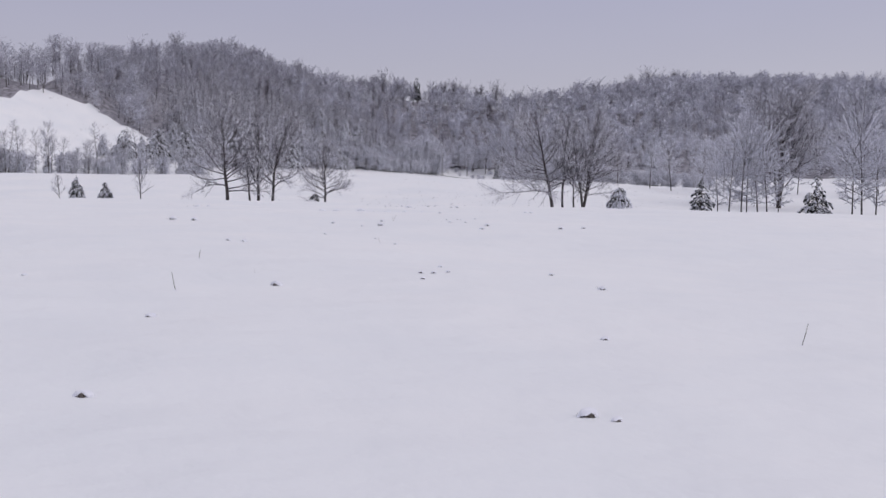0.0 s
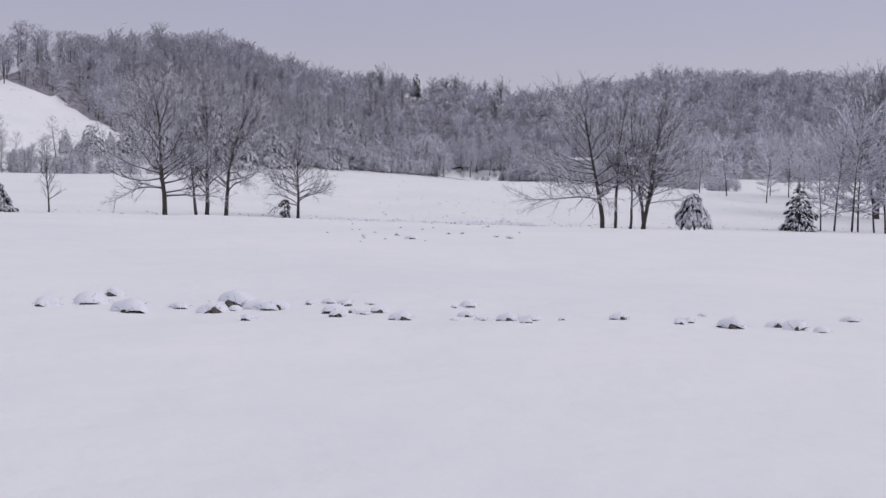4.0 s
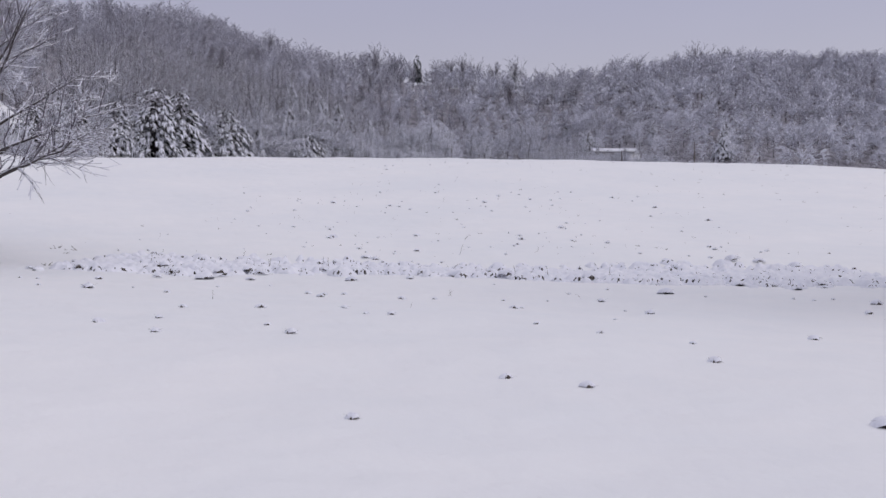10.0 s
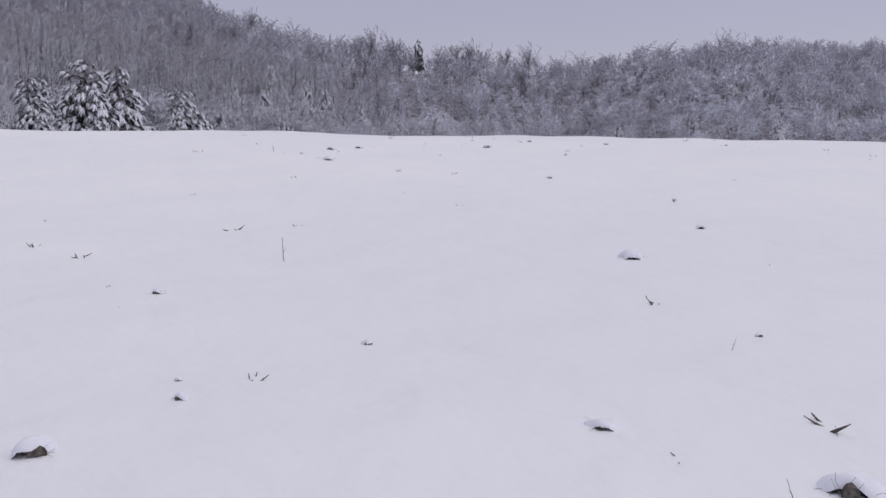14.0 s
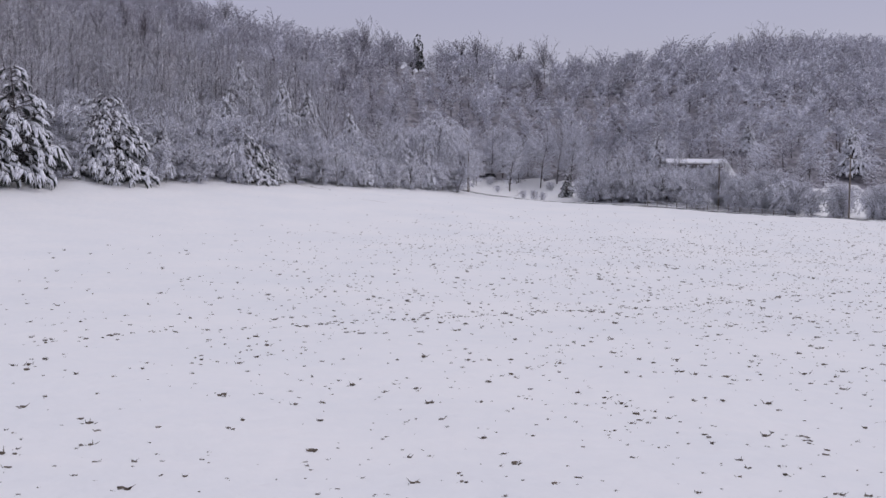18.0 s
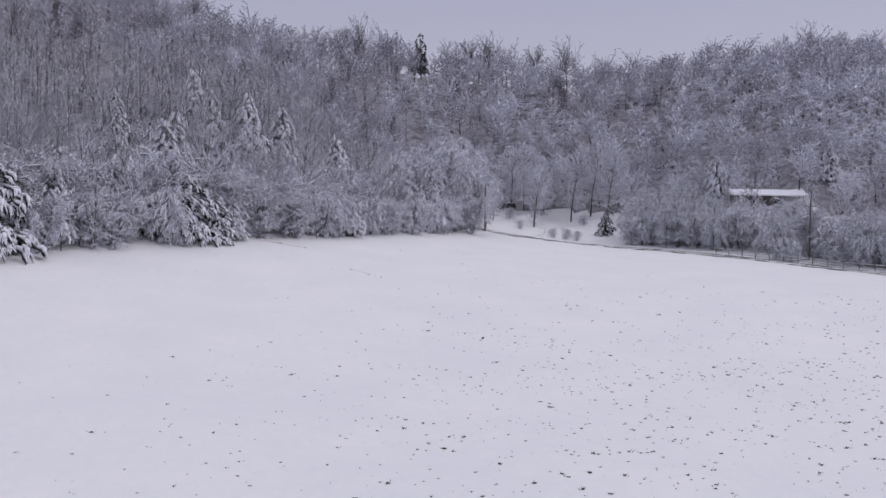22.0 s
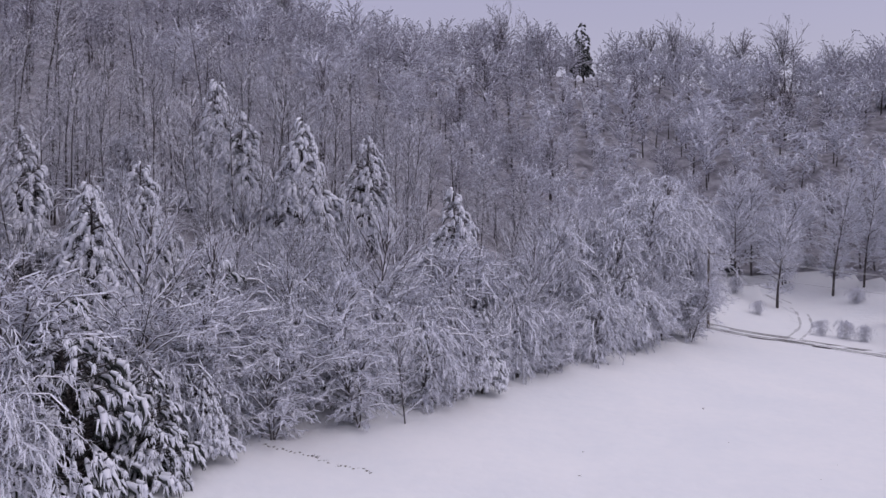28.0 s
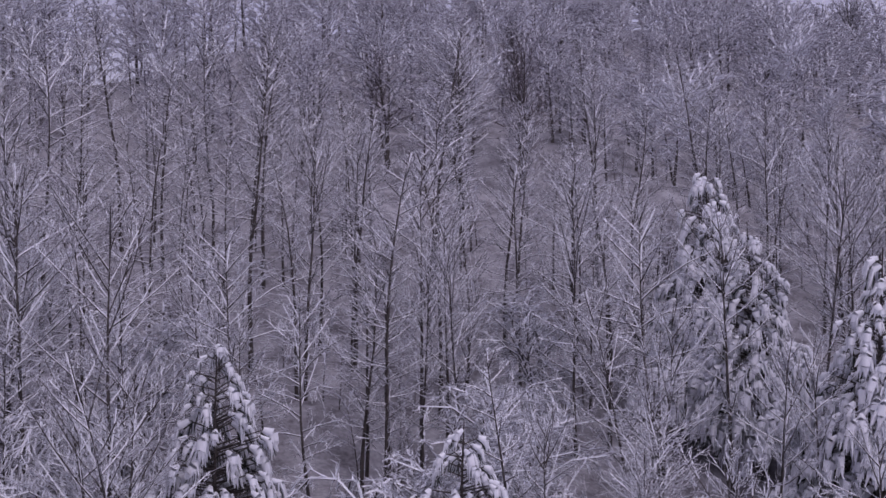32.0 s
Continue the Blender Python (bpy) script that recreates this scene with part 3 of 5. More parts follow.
for nm, lb, x, y, turn, args in (
    ("broadleaf_tree", "tall bare leaning tree with low sweeping snow-lined limbs in the field", 13.3, 122.1, 0.3, dict(seed=11, tall=11.2, radius=0.22, first=0.16, limbs=44, reach=6.6, angle=1.25, lift=0.05, lean=(-0.12, 0))),
    ("broadleaf_tree", "slender upright bare tree beside a leaning one", 14.5, 122.6, 1.2, dict(seed=12, tall=11.4, radius=0.15, first=0.3, limbs=34, reach=3.6, angle=0.95)),
    ("broadleaf_tree", "small crooked bare tree with a bent dark trunk", 15.7, 122.0, 2.0, dict(seed=13, tall=7.0, radius=0.12, first=0.25, limbs=12, reach=2.4, angle=0.9, lean=(-0.22, 0.0))),
    ("broadleaf_tree", "large many-stemmed bare tree with ascending snow-lined limbs", 16.9, 122.3, 0.4, dict(seed=14, tall=11.2, radius=0.2, first=0.2, limbs=32, reach=5.6, angle=0.95, stems=4, lean=(0.10, 0))),
    ("broadleaf_tree", "wide bare tree with low spreading limbs at the far field edge", -26.2, 123.8, 0.0, dict(seed=15, tall=11.0, radius=0.22, first=0.14, limbs=48, reach=6.0, angle=1.2, lift=0.07)),
    ("broadleaf_tree", "short bare tree with one crooked low stem", -23.6, 125.0, 1.0, dict(seed=16, tall=5.6, radius=0.15, first=0.25, limbs=9, reach=2.6, angle=0.9, lean=(-0.25, 0))),
    ("broadleaf_tree", "tall forked bare tree with ascending limbs", -22.8, 125.6, 2.4, dict(seed=17, tall=10.4, radius=0.19, first=0.16, limbs=36, reach=4.9, angle=0.8, lift=0.1)),
    ("broadleaf_tree", "tall bare tree leaning slightly, with ascending limbs", -21.0, 125.3, 0.7, dict(seed=18, tall=10.6, radius=0.2, first=0.18, limbs=38, reach=5.4, angle=0.95, lean=(0.12, 0), lift=0.08)),
    ("young_broadleaf_tree", "young round-crowned bare tree with many upswept branches", -15.1, 130.8, 0.2, dict(seed=19, tall=7.8, radius=0.14, first=0.13, limbs=50, reach=3.8, angle=1.05, lift=0.09, droop_low=0.3)),
    ("young_broadleaf_tree", "small upswept bare sapling in the snowy field", -37.1, 124.8, 0.2, dict(seed=20, tall=4.0, radius=0.08, first=0.2, limbs=20, reach=1.6, angle=0.75, lift=0.12, droop_low=0.0)),
    ("young_broadleaf_tree", "low bare sapling in the snowy field", -46.6, 123.5, 0.9, dict(seed=21, tall=2.6, radius=0.05, first=0.15, limbs=14, reach=1.3, angle=0.8, lift=0.1, droop_low=0.0)),
):
    w, tw = bare_tree(**args)
    made = placed(tree_thing(nm, lb, "tree", w, tw), x, y, turn)
    if 15 <= args["seed"] <= 18:
        balls = [(*q[3:6], *(np.array(q[3:6]) - (0, 0, 0.06)), 0.035, 0.03) for q in tw[7::23]]
        child("crown", mesh_np("crown", *[q if k == 0 else [q] for k, q in enumerate(tubes(balls, 6))], [BARK]), made, "small dark hanging seed balls")

w, tw = bare_tree(22, 15.5, 0.34, 0.2, 46, 8.0, angle=0.75, lift=0.08, droop_low=0.0, stems=3)
placed(tree_thing("broadleaf_tree", "large vase-shaped bare tree above snowy saplings", "tree", w, tw), 50.1, 151.0)

# ---- conifers in the field ----
CEDAR = "dark green cedar with snow on its boughs, standing in the field"
for x, y, tall, spread, seed in ((32.1, 125.6, 4.7, 2.0, 31), (46.2, 125.2, 5.8, 2.5, 32), (-41.2, 124.6, 2.8, 1.4, 33), (-44.7, 124.3, 3.4, 1.3, 34)):
    placed(laden_conifer("cedar_tree", CEDAR, seed, tall, spread, "", 190, 0.7, 0.04, 0.15, 0.55, needle=1.6, load=0.78, hang=0.8), x, y)

placed(laden_conifer("weeping_evergreen", "umbrella-shaped evergreen weighed down by snow on a short trunk", 35, 3.6, 1.7, "", 200, 0.4, 0.3, 0.0, 0.6, needle=0.85, load=1.15, hang=1.3), 21.6, 122.5)
placed(laden_conifer("stunted_evergreen", "ragged stunted evergreen stub with snowy tufts", 36, 1.9, 0.5, "", 40, 0.06, 0.25, 0.45, 0.5, needle=1.9, load=0.65), -16.45, 131.0)

# ---- woods on the hills ----
def woods_template(wood, twigs, dark, snow):
    """Arrays of one far tree: fine snowy and dark twigs, and the dark trunk with its boughs."""
    wood = np.array(wood)
    stem, boughs = wood[:7], wood[7:].copy()
    boughs[:, 6:] = 1.3
    rows = np.concatenate([twigs, boughs])
    high = np.clip(rows[:, 5] / stem[-1, 5], 0, 1)
    # higher twigs carry wider snow, which also builds rounded top-lit shading into the crown
    v, f = slivers(rows, 1.0, rows[:, 6] * snow * (0.7 + 0.5 * high))
    v2, f2 = slivers(rows, -1.0, rows[:, 6] * dark)
    tv, tf = tubes(stem, 3)
    return np.concatenate([v, v2, tv]), f, f2 + len(v), tf + len(v) + len(v2)


def woods(name, label, places, templates, seed, category="woods"):
    """One mesh of many far trees; the last column of places picks a bare (0) to a thickly snowed (1) tree."""
    r = np.random.RandomState(seed)
    vs, s_, d_, t_, n = [], [], [], [], 0
    zs = height(places[:, 0], places[:, 1])
    for (x, y, size, white), z in zip(places, zs):
        v, sn, dk, tr = templates[min(len(templates) - 1, max(0, int((white + r.uniform(-0.18, 0.18)) * len(templates))))]
        a = r.uniform(0, 6.283)
        c, s = math.cos(a) * size, math.sin(a) * size
        vs.append(np.stack([v[:, 0] * c - v[:, 1] * s + x, v[:, 0] * s + v[:, 1] * c + y, v[:, 2] * size * r.uniform(0.85, 1.1) + z], -1).astype(np.float32))
        s_.append(sn + n)
        d_.append(dk + n)
        t_.append(tr + n)
        n += len(v)
    me = mesh_np(name, np.concatenate(vs), [np.concatenate(s_), np.concatenate(d_), np.concatenate(t_)], [SHADE_BLUE_SNOW, HAZY_BARK, BARK], [0, 1, 2])
    return tagged(new(name, me), label, category, kind="stuff")


rw = np.random.RandomState(5)
STEP = 5.3
cx, cy = np.meshgrid(np.arange(-330, 400, STEP), np.arange(235, 700, STEP))
spots = np.stack([cx.ravel(), cy.ravel()], 1) + rw.uniform(-2.2, 2.2, (cx.size, 2))
ss = toe_distance(spots[:, 0], spots[:, 1])
deep = (np.interp(spots[:, 0], *np.array(RIDGE, float).T) - 10.5) / slope_at(spots[:, 0]) + 32
ok = wooded(spots[:, 0], spots[:, 1], ss) & (ss < deep) & (np.abs(spots[:, 0]) < 0.50 * (spots[:, 1] + 25) + 5)
spots, ss = spots[ok], ss[ok]
away = np.hypot(spots[:, 0] + 28, spots[:, 1] - 375)
chance = rw.uniform(size=len(away))
END_ZONE = (away < 80) & (ss > 1)
mid = (away >= 80) & (away < 135)
far = (away >= 135) & (chance < 0.96)


def sized(some, s, small=0.72, large=1.12):
    """Adds a size and a share of snow: low on the slope the trees are smaller and whiter, and both vary in patches."""
    low = np.exp(-np.maximum(s, 0) / 28)
    patch = 0.5 + 0.5 * waves(some[:, 0], some[:, 1], 26, 8)
    size = rw.uniform(small, large, len(some)) * (1 - 0.3 * low * rw.uniform(0, 1, len(some))) * (1 + 0.12 * np.clip((s - 55) / 25, 0, 1))
    white = 0.36 + 0.46 * low + 0.45 * (patch - 0.5) + rw.normal(0, 0.30, len(some)) - (0.24 + 0.22 * (some[:, 0] < -20)) * np.clip((s - 40) / 30, 0, 1) + 0.16 * np.clip((some[:, 0] + 20) / 50, 0, 1)
    return np.concatenate([some, size[:, None], white[:, None]], 1)


# from bare to thickly snowed: slim and vase-shaped crowns, then bowed ones
def hill_tree(seed, i, n, subs, fine, dark, snow):
    if i % 3 == 0:
        rows = branchy(seed, 10.5, 2.8, 0.25, n, (0.2, 0.85), 0.15, subs, fine, 0.5, 0.95, belly=0.45, radius=0.18, top=0.45, bends=2, stem=0.85)
    elif i % 3 == 1:
        rows = branchy(seed, 10.0, 3.5, 0.25, n, (0.55, 1.0), 0.0, subs, fine, 0.5, 0.9, belly=0.6, radius=0.18, top=0.65, bends=2, stem=0.72)
    else:
        rows = branchy(seed, 9.0, 3.1, 0.12, n, (0.5, 0.95), -0.9, subs, fine, 0.48, 0.9, hang=0.2, belly=0.5, radius=0.12, top=0.4, bends=2, stem=0.85)
    return woods_template(*rows, dark, snow)


MID_T = [hill_tree(60 + i, i, 22, 7, 1, 0.07 - 0.005 * i, 0.07 + 0.02 * i) for i in range(6)]
FAR_T = [hill_tree(80 + i, i, 18, 6, 0, 0.115 - 0.01 * i, 0.13 + 0.042 * i) for i in range(6)]
# room for the lone ridge pine
far &= ~((np.abs(spots[:, 0] + 14.4) < 2.4) & (spots[:, 1] > 557))
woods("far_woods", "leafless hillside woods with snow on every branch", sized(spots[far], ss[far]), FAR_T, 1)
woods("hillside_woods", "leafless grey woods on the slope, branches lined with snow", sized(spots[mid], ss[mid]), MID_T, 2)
# dark leafless trees that stand out of the snowy crowns
w, tw = bare_tree(600, 11.5, 0.24, 0.28, 24, 4.6, angle=0.75, lift=0.14, fine=0.45, droop_low=0.0, stems=2, twig_r=0.03)
gloom = tagged(new("dark_tree"), "dark leafless tree with forked bare limbs on the snowy hillside", "tree", "dark hillside trees")
child("trunk", mesh_np("trunk", *[q if k == 0 else [q] for k, q in enumerate(tubes(w, 4))], [BARK]), gloom)
child("crown", mesh_np("crown", *[q if k == 0 else [q] for k, q in enumerate(tubes(tw, 3))], [TWIG]), gloom, "bare dark twigs")
pick = np.flatnonzero((ss > 22) & (away > 45) & (away < 240) & (np.abs(spots[:, 0]) < 120))
pick = pick[rw.permutation(len(pick))[:34]]
for n_, k in enumerate(pick):
    x, y = float(spots[k, 0]), float(spots[k, 1])
    if n_ == 0:
        placed(gloom, x, y, 0.4, 1.0)
    else:
        copied(gloom, x, y, n_ * 1.9, rw.uniform(0.6, 0.95))
# round-headed trees that stand against the sky: places and heights of their tops
CREST = "round-headed bare tree standing against the sky on the ridge"
crests = []
for i in range(3):
    w, tw = branchy(620 + i, 8.6, 3.4 - 0.5 * i, 0.4, 26, (0.7, 1.15), 0.05, 9, 3, 0.42, 0.75, belly=0.5, radius=0.16, bough=0.05, top=0.7, stem=0.7)
    crests.append(wood_thing("crest_tree", CREST, "tree", w, tw, "crest trees", 0.06, 0.05, 0.05))
for n_, (x, y, top) in enumerate(((-75.3, 530.6, 71), (-103, 545, 81), (-123, 468, 77), (-111, 520, 79), (-45.3, 565.6, 68.9), (-39.0, 566.3, 70.4), (-32.5, 563.8, 70.4), (-24.5, 562.3, 66.8), (-0.1, 563.4, 66.7), (6.4, 565.1, 66.3), (11.9, 568.7, 66.2), (19.8, 561.0, 65.0), (29.6, 560.7, 64.3), (41.7, 564.8, 62.7), (57.4, 558.4, 61.2), (76.0, 574.2, 65.3), (85.1, 567.1, 67), (111.9, 611.8, 77.7), (124, 618, 80), (136, 640, 83), (147.3, 649.4, 85.9))):
    size = (top - ground_at(x, y)) / 10.0
    if n_ < 3:
        placed(crests[n_], x, y, n_ * 2.0, size)
    else:
        copied(crests[n_ % 3], x, y, n_ * 2.0, size)
# saplings and brush below the trees
low_s = (ss > 0) & ((away < 110) | (ss < 26))
under = np.concatenate([spots[low_s] + rw.uniform(-2, 2, (low_s.sum(), 2)), spots[low_s] + rw.uniform(-2.3, 2.3, (low_s.sum(), 2))])
UND_T = [woods_template(*branchy(90 + i, 4.6, 1.5, 0.05, 9, (0.5, 1.1), -0.1, 4, 0, 0.45, 0.7, lift=0.05, radius=0.05), 0.03, 0.035 + 0.018 * i) for i in range(4)]
woods("undergrowth", "snowy saplings and brush on the woodland floor", sized(under, 0 * under[:, 0]), UND_T, 3, "undergrowth")

# places and top heights of the snow-laden pines
PINES = [(-50.2, 424, 39.8), (-40.7, 419.2, 35.2), (-55.4, 396, 32.6), (-47.8, 400, 30), (-45.3, 388.6, 28.6), (-26, 419, 28.5), (-37.5, 415.6, 25.5), (-37.3, 431.3, 34), 
         (-46.8, 423, 36.5), (95, 456, 31), (-46, 366, 20), (-50, 359, 21), (-73, 331, 24)]
PINES += [(47.1, 545.6, 54), (52.4, 543.7, 54), (44.2, 495.8, 33), (39.2, 499.2, 32), (91.9, 447.6, 29), (100.4, 496.8, 46), (-22, 403, 18.5), (-10, 428, 21), (70, 458, 31), (48, 460, 28)]
PX = np.array(PINES)

# ---- single trees of the wood near the end of the flight ----
SLIM = "slender bare forest tree with snow-lined horizontal branches"
ROUND = "bare forest tree with a rounded crown of fine snow-lined twigs"
slim = []
for i in range(9):
    if i % 3 == 0:
        w, tw = branchy(100 + i, 14.0 + 0.4 * i, 2.3 + 0.1 * i, 0.2, 34, (0.05, 0.75), 0.12, 9, 2, 0.42, 0.75, belly=0.25, radius=0.12 + 0.006 * i, bough=0.03)
        slim.append(wood_thing("slender_forest_tree", SLIM, "tree", w, tw, "forest trees", 0.024, 0.034, 0.026))
    elif i % 3 == 1:
        w, tw = branchy(100 + i, 13.5 + 0.3 * i, 2.9 + 0.1 * i, 0.22, 30, (0.4, 1.0), 0.2, 10, 3, 0.4, 0.7, lift=0.05, belly=0.4, radius=0.12, bough=0.034)
        slim.append(wood_thing("forest_tree", ROUND, "tree", w, tw, "forest trees", 0.022, (0.042, 0.028)[i > 4], 0.03))
    else:
        w, tw = branchy(100 + i, 13.0 + 0.3 * i, 3.0, 0.3, 28, (0.2, 0.9), -0.15, 10, 3, 0.42, 0.8, hang=0.1, belly=0.4, radius=0.12, bough=0.034)
        slim.append(wood_thing("forest_tree", ROUND, "tree", w, tw, "forest trees", 0.022, (0.046, 0.03)[i > 4], 0.034))
near = spots[END_ZONE]
near = np.concatenate([near, near + rw.uniform(-2.6, 2.6, near.shape)])
near = near[np.argsort(np.hypot(near[:, 0] + 28, near[:, 1] - 375))]
# the pines stand clear of other trees, above all on the side of the field
side_x = (near[:, None, 0] - PX[None, :, 0]) * 0.55 + (near[:, None, 1] - PX[None, :, 1]) * 0.83
side_y = (near[:, None, 0] - PX[None, :, 0]) * -0.83 + (near[:, None, 1] - PX[None, :, 1]) * 0.55
near = near[np.min(np.hypot((side_y + 1.2) / 2.9, side_x / 2.4), 1) > 1][: 420]
for i, (x, y) in enumerate(near):
    r = np.random.RandomState(1000 + i)
    up = float(toe_distance(np.array([x]), np.array([y]))[0])
    size = r.uniform(0.62, 1.05) * min(1, 0.62 + up / 60)
    if i < 9:
        placed(slim[i], x, y, r.uniform(0, 6.28), size)
    else:
        k = r.choice([0, 3, 5, 6, 7, 8, 8] if up > 34 else [0, 1, 2, 3, 4, 4, 2, 7])
        copied(slim[k], x, y, r.uniform(0, 6.28), size, r.normal(0, 0.03))

# ---- snow-laden pines standing out of the wood: places and the heights of their tops ----
PINE = "snow-laden pine with drooping white boughs at the edge of the wood"
pines = [laden_conifer("pine_tree", PINE, 200 + i, 13.0, 3.5 + 0.3 * i, "snowy pines", 430, 0.62, 0.15, 0.22 + 0.14 * (i % 3), 0.95, needle=0.36, load=1.42, hang=1.25) for i in range(4)]
used = set()
for i, (x, y, top) in enumerate(PINES):
    k = i % 4
    size = max(0.4, (top - ground_at(x, y)) / 13.0)
    if k not in used:
        used.add(k)
        placed(pines[k], x, y, i * 1.7, size)
    else:
        copied(pines[k], x, y, i * 1.7, size)

WIDES = ((-63.0, 339.8, 27.5), (-39.3, 374.5, 22.5), (-68.5, 334.5, 28), (-36.2, 376.6, 18), (-54, 352.5, 25), (-57.5, 351.5, 24), (-75, 329, 24), (-80, 325, 22), (-72.5, 331.5, 21))
WIDE = "broad dark evergreen hung with heavy snow at the field edge"
wides = [laden_conifer("broad_evergreen", WIDE, 240 + i, 13.0, 5.0 + 0.5 * i, "broad evergreens", 330, 0.42, 0.03, 0.4, 1.3, needle=0.95, load=1.05, hang=0.9) for i in range(3)]
for i, (x, y, top) in enumerate(WIDES):
    size = (top - ground_at(x, y)) / 13.0
    if i < 3:
        placed(wides[i], x, y, i * 2.1, size)
    else:
        copied(wides[i % 3], x, y, i * 2.1, size)
ridge_top = 69.5 - ground_at(-14.4, 567)
placed(laden_conifer("ridge_pine", "lone dark pine standing above the bare ridge trees", 231, ridge_top, 3.0, "", 190, 0.45, 0.2, 0.2, 1.0, needle=2.3, load=0.4), -14.4, 567)

# ---- snowy thicket along the foot of the hill, and the trees of the yard side and the field's far edge ----
SHRUB = "bushy leafless tree bowed under thick white snow at the field edge"
shrubs = []
for i in range(6):
    if i % 3 == 0:
        w, tw = branchy(300 + i, 7.6 + 0.3 * i, 2.0 + 0.1 * i, 0.06, 32, (0.55, 1.1), 0.1, 8, 3, 0.42, 0.65, lift=0.08, belly=0.3, radius=0.06, bough=0.026)
        shrubs.append(wood_thing("young_edge_tree", "young upswept bare tree coated with snow at the field edge", "bush", w, tw, "thicket bushes", 0.018, 0.052, 0.036, 1.2))
    elif i % 3 == 1:
        w, tw = branchy(300 + i, 5.6 + 0.3 * i, 2.7 + 0.1 * i, 0.08, 34, (0.6, 1.1), -1.9, 12, 4, 0.32, 0.8, lift=-0.1, hang=0.4, belly=0.5, stems=2, lean=0.15, radius=0.06, bough=0.03, top=0.5, bends=5, stem=0.8)
        shrubs.append(wood_thing("snowy_bush", SHRUB, "bush", w, tw, "thicket bushes", 0.02, 0.076, 0.045, 1.1))
    else:
        w, tw = branchy(300 + i, 4.8 + 0.3 * i, 2.5, 0.05, 20, (0.5, 1.1), -0.8, 11, 4, 0.36, 0.9, hang=0.15, belly=0.45, stems=3, lean=0.2, radius=0.05, bough=0.03)
        shrubs.append(wood_thing("snowy_bush", "spreading leafless bush thick with snow at the field edge", "bush", w, tw, "thicket bushes", 0.024, 0.072, 0.042, 1.2))
rs = np.random.RandomState(9)
count = 0


def bush(x, y, size):
    global count
    if count < 6:
        placed(shrubs[count], x, y, rs.uniform(0, 6.28), size)
    else:
        copied(shrubs[(0, 1, 2, 3, 5, 2, 5, 4)[rs.randint(8)]], x, y, rs.uniform(0, 6.28), size)
    count += 1


EDGE = [(-80, 322), (-66, 334.5), (-57, 346.5), (-48, 358.5), (-37, 376), (-24, 398.5), (-1.5, 443)]
for (ax, ay), (bx, by) in zip(EDGE[:-1], EDGE[1:]):
    le = math.hypot(bx - ax, by - ay)
    for q in np.arange(0, le, 2.1):
        for row in range(2):
            x, y = ax + (bx - ax) * q / le + rs.normal(0, 0.9), ay + (by - ay) * q / le + rs.normal(0, 0.9)
            x, y, size = x - 0.89 * (1.0 + 4.2 * row), y + 0.45 * (1.0 + 4.2 * row), rs.uniform(0.75, 1.2) + 0.35 * row
            if min(math.hypot(x - w[0] - 0.6, y - w[1] + 0.9) for w in WIDES) > 3.4:
                bush(x, y, size)
# young trees and bushes up the slope behind the thicket
for _ in range(75):
    q, inside = rs.uniform(0.15, 0.75), 9 + 34 * rs.uniform() ** 1.2
    k = np.array(EDGE, float)
    d = np.r_[0, np.cumsum(np.hypot(*np.diff(k, axis=0).T))]
    bush(np.interp(q * d[-1], d, k[:, 0]) - 0.89 * inside, np.interp(q * d[-1], d, k[:, 1]) + 0.45 * inside, rs.uniform(0.7, 1.15))
# evergreens among the thicket
for i in range(26):
    q = (i + rs.uniform(0.1, 0.9)) / 26
    k = np.array(EDGE, float)
    d = np.r_[0, np.cumsum(np.hypot(*np.diff(k, axis=0).T))]
    x, y = np.interp(q * d[-1], d, k[:, 0]), np.interp(q * d[-1], d, k[:, 1])
    inside = rs.uniform(0.2, 9.0)
    copied((wides + pines)[i % 7], x - 0.89 * inside, y + 0.45 * inside, i * 1.3, rs.uniform(0.3, 0.52) + 0.035 * inside)
# thicket by the road below the long house
for _ in range(60):
    x = rs.uniform(27, 64)
    q = rs.uniform(0, 1)
    bush(x, np.interp(x, [18, 34, 57, 75], [448, 434, 410, 391]) + q * 17, rs.uniform(0.7, 1.15) + 0.35 * q)
for _ in range(60):
    x = rs.uniform(60, 100)
    bush(x, np.interp(x, [18, 34, 57, 75, 95], [448, 434, 410, 391, 372]) + rs.uniform(0, 22), rs.uniform(0.5, 1.1))
# saplings between the two cedars in the field, and the small trees at the far field edge
GROVE = "slender bare tree with layered snowy branches beside the cedars"
grove = []
for i in range(3):
    w, tw = branchy(330 + i, 9.0 + 0.5 * i, 3.2 + 0.3 * i, 0.2, 30, (0.25, 0.95), 0.1, 9, 3, 0.42, 0.7, belly=0.5, radius=0.11, bough=0.034, top=0.35)
    grove.append(wood_thing("grove_tree", GROVE, "tree", w, tw, "grove trees", 0.03, 0.085, 0.05))
for n_, (x, y, size) in enumerate(((34.4, 126.5, 0.72), (36.0, 127.4, 0.9), (37.2, 126.2, 0.98), (38.3, 127.5, 1.05), (39.4, 126.4, 1.0), (40.8, 127.2, 1.0), (42.6, 128.6, 0.85), (51.0, 126.0, 1.05), (52.6, 127.0, 1.25), (54.5, 127.4, 1.0), (57.5, 126.6, 0.95), (61.0, 128.0, 1.0), (37.6, 184.0, 0.8), (40.6, 180.0, 0.85), (44.0, 172.5, 0.8), (49.5, 188.0, 0.85), (51.0, 184.0, 0.9), (52.2, 181.0, 0.8), (54.2, 178.0, 0.85), (58.5, 182.0, 0.95), (63, 180, 0.95), (70, 176, 0.95), (77, 179, 0.95))):
    if n_ < 3:
        placed(grove[n_], x, y, x, size)
    else:
        copied(grove[n_ % 3], x, y, x, size)
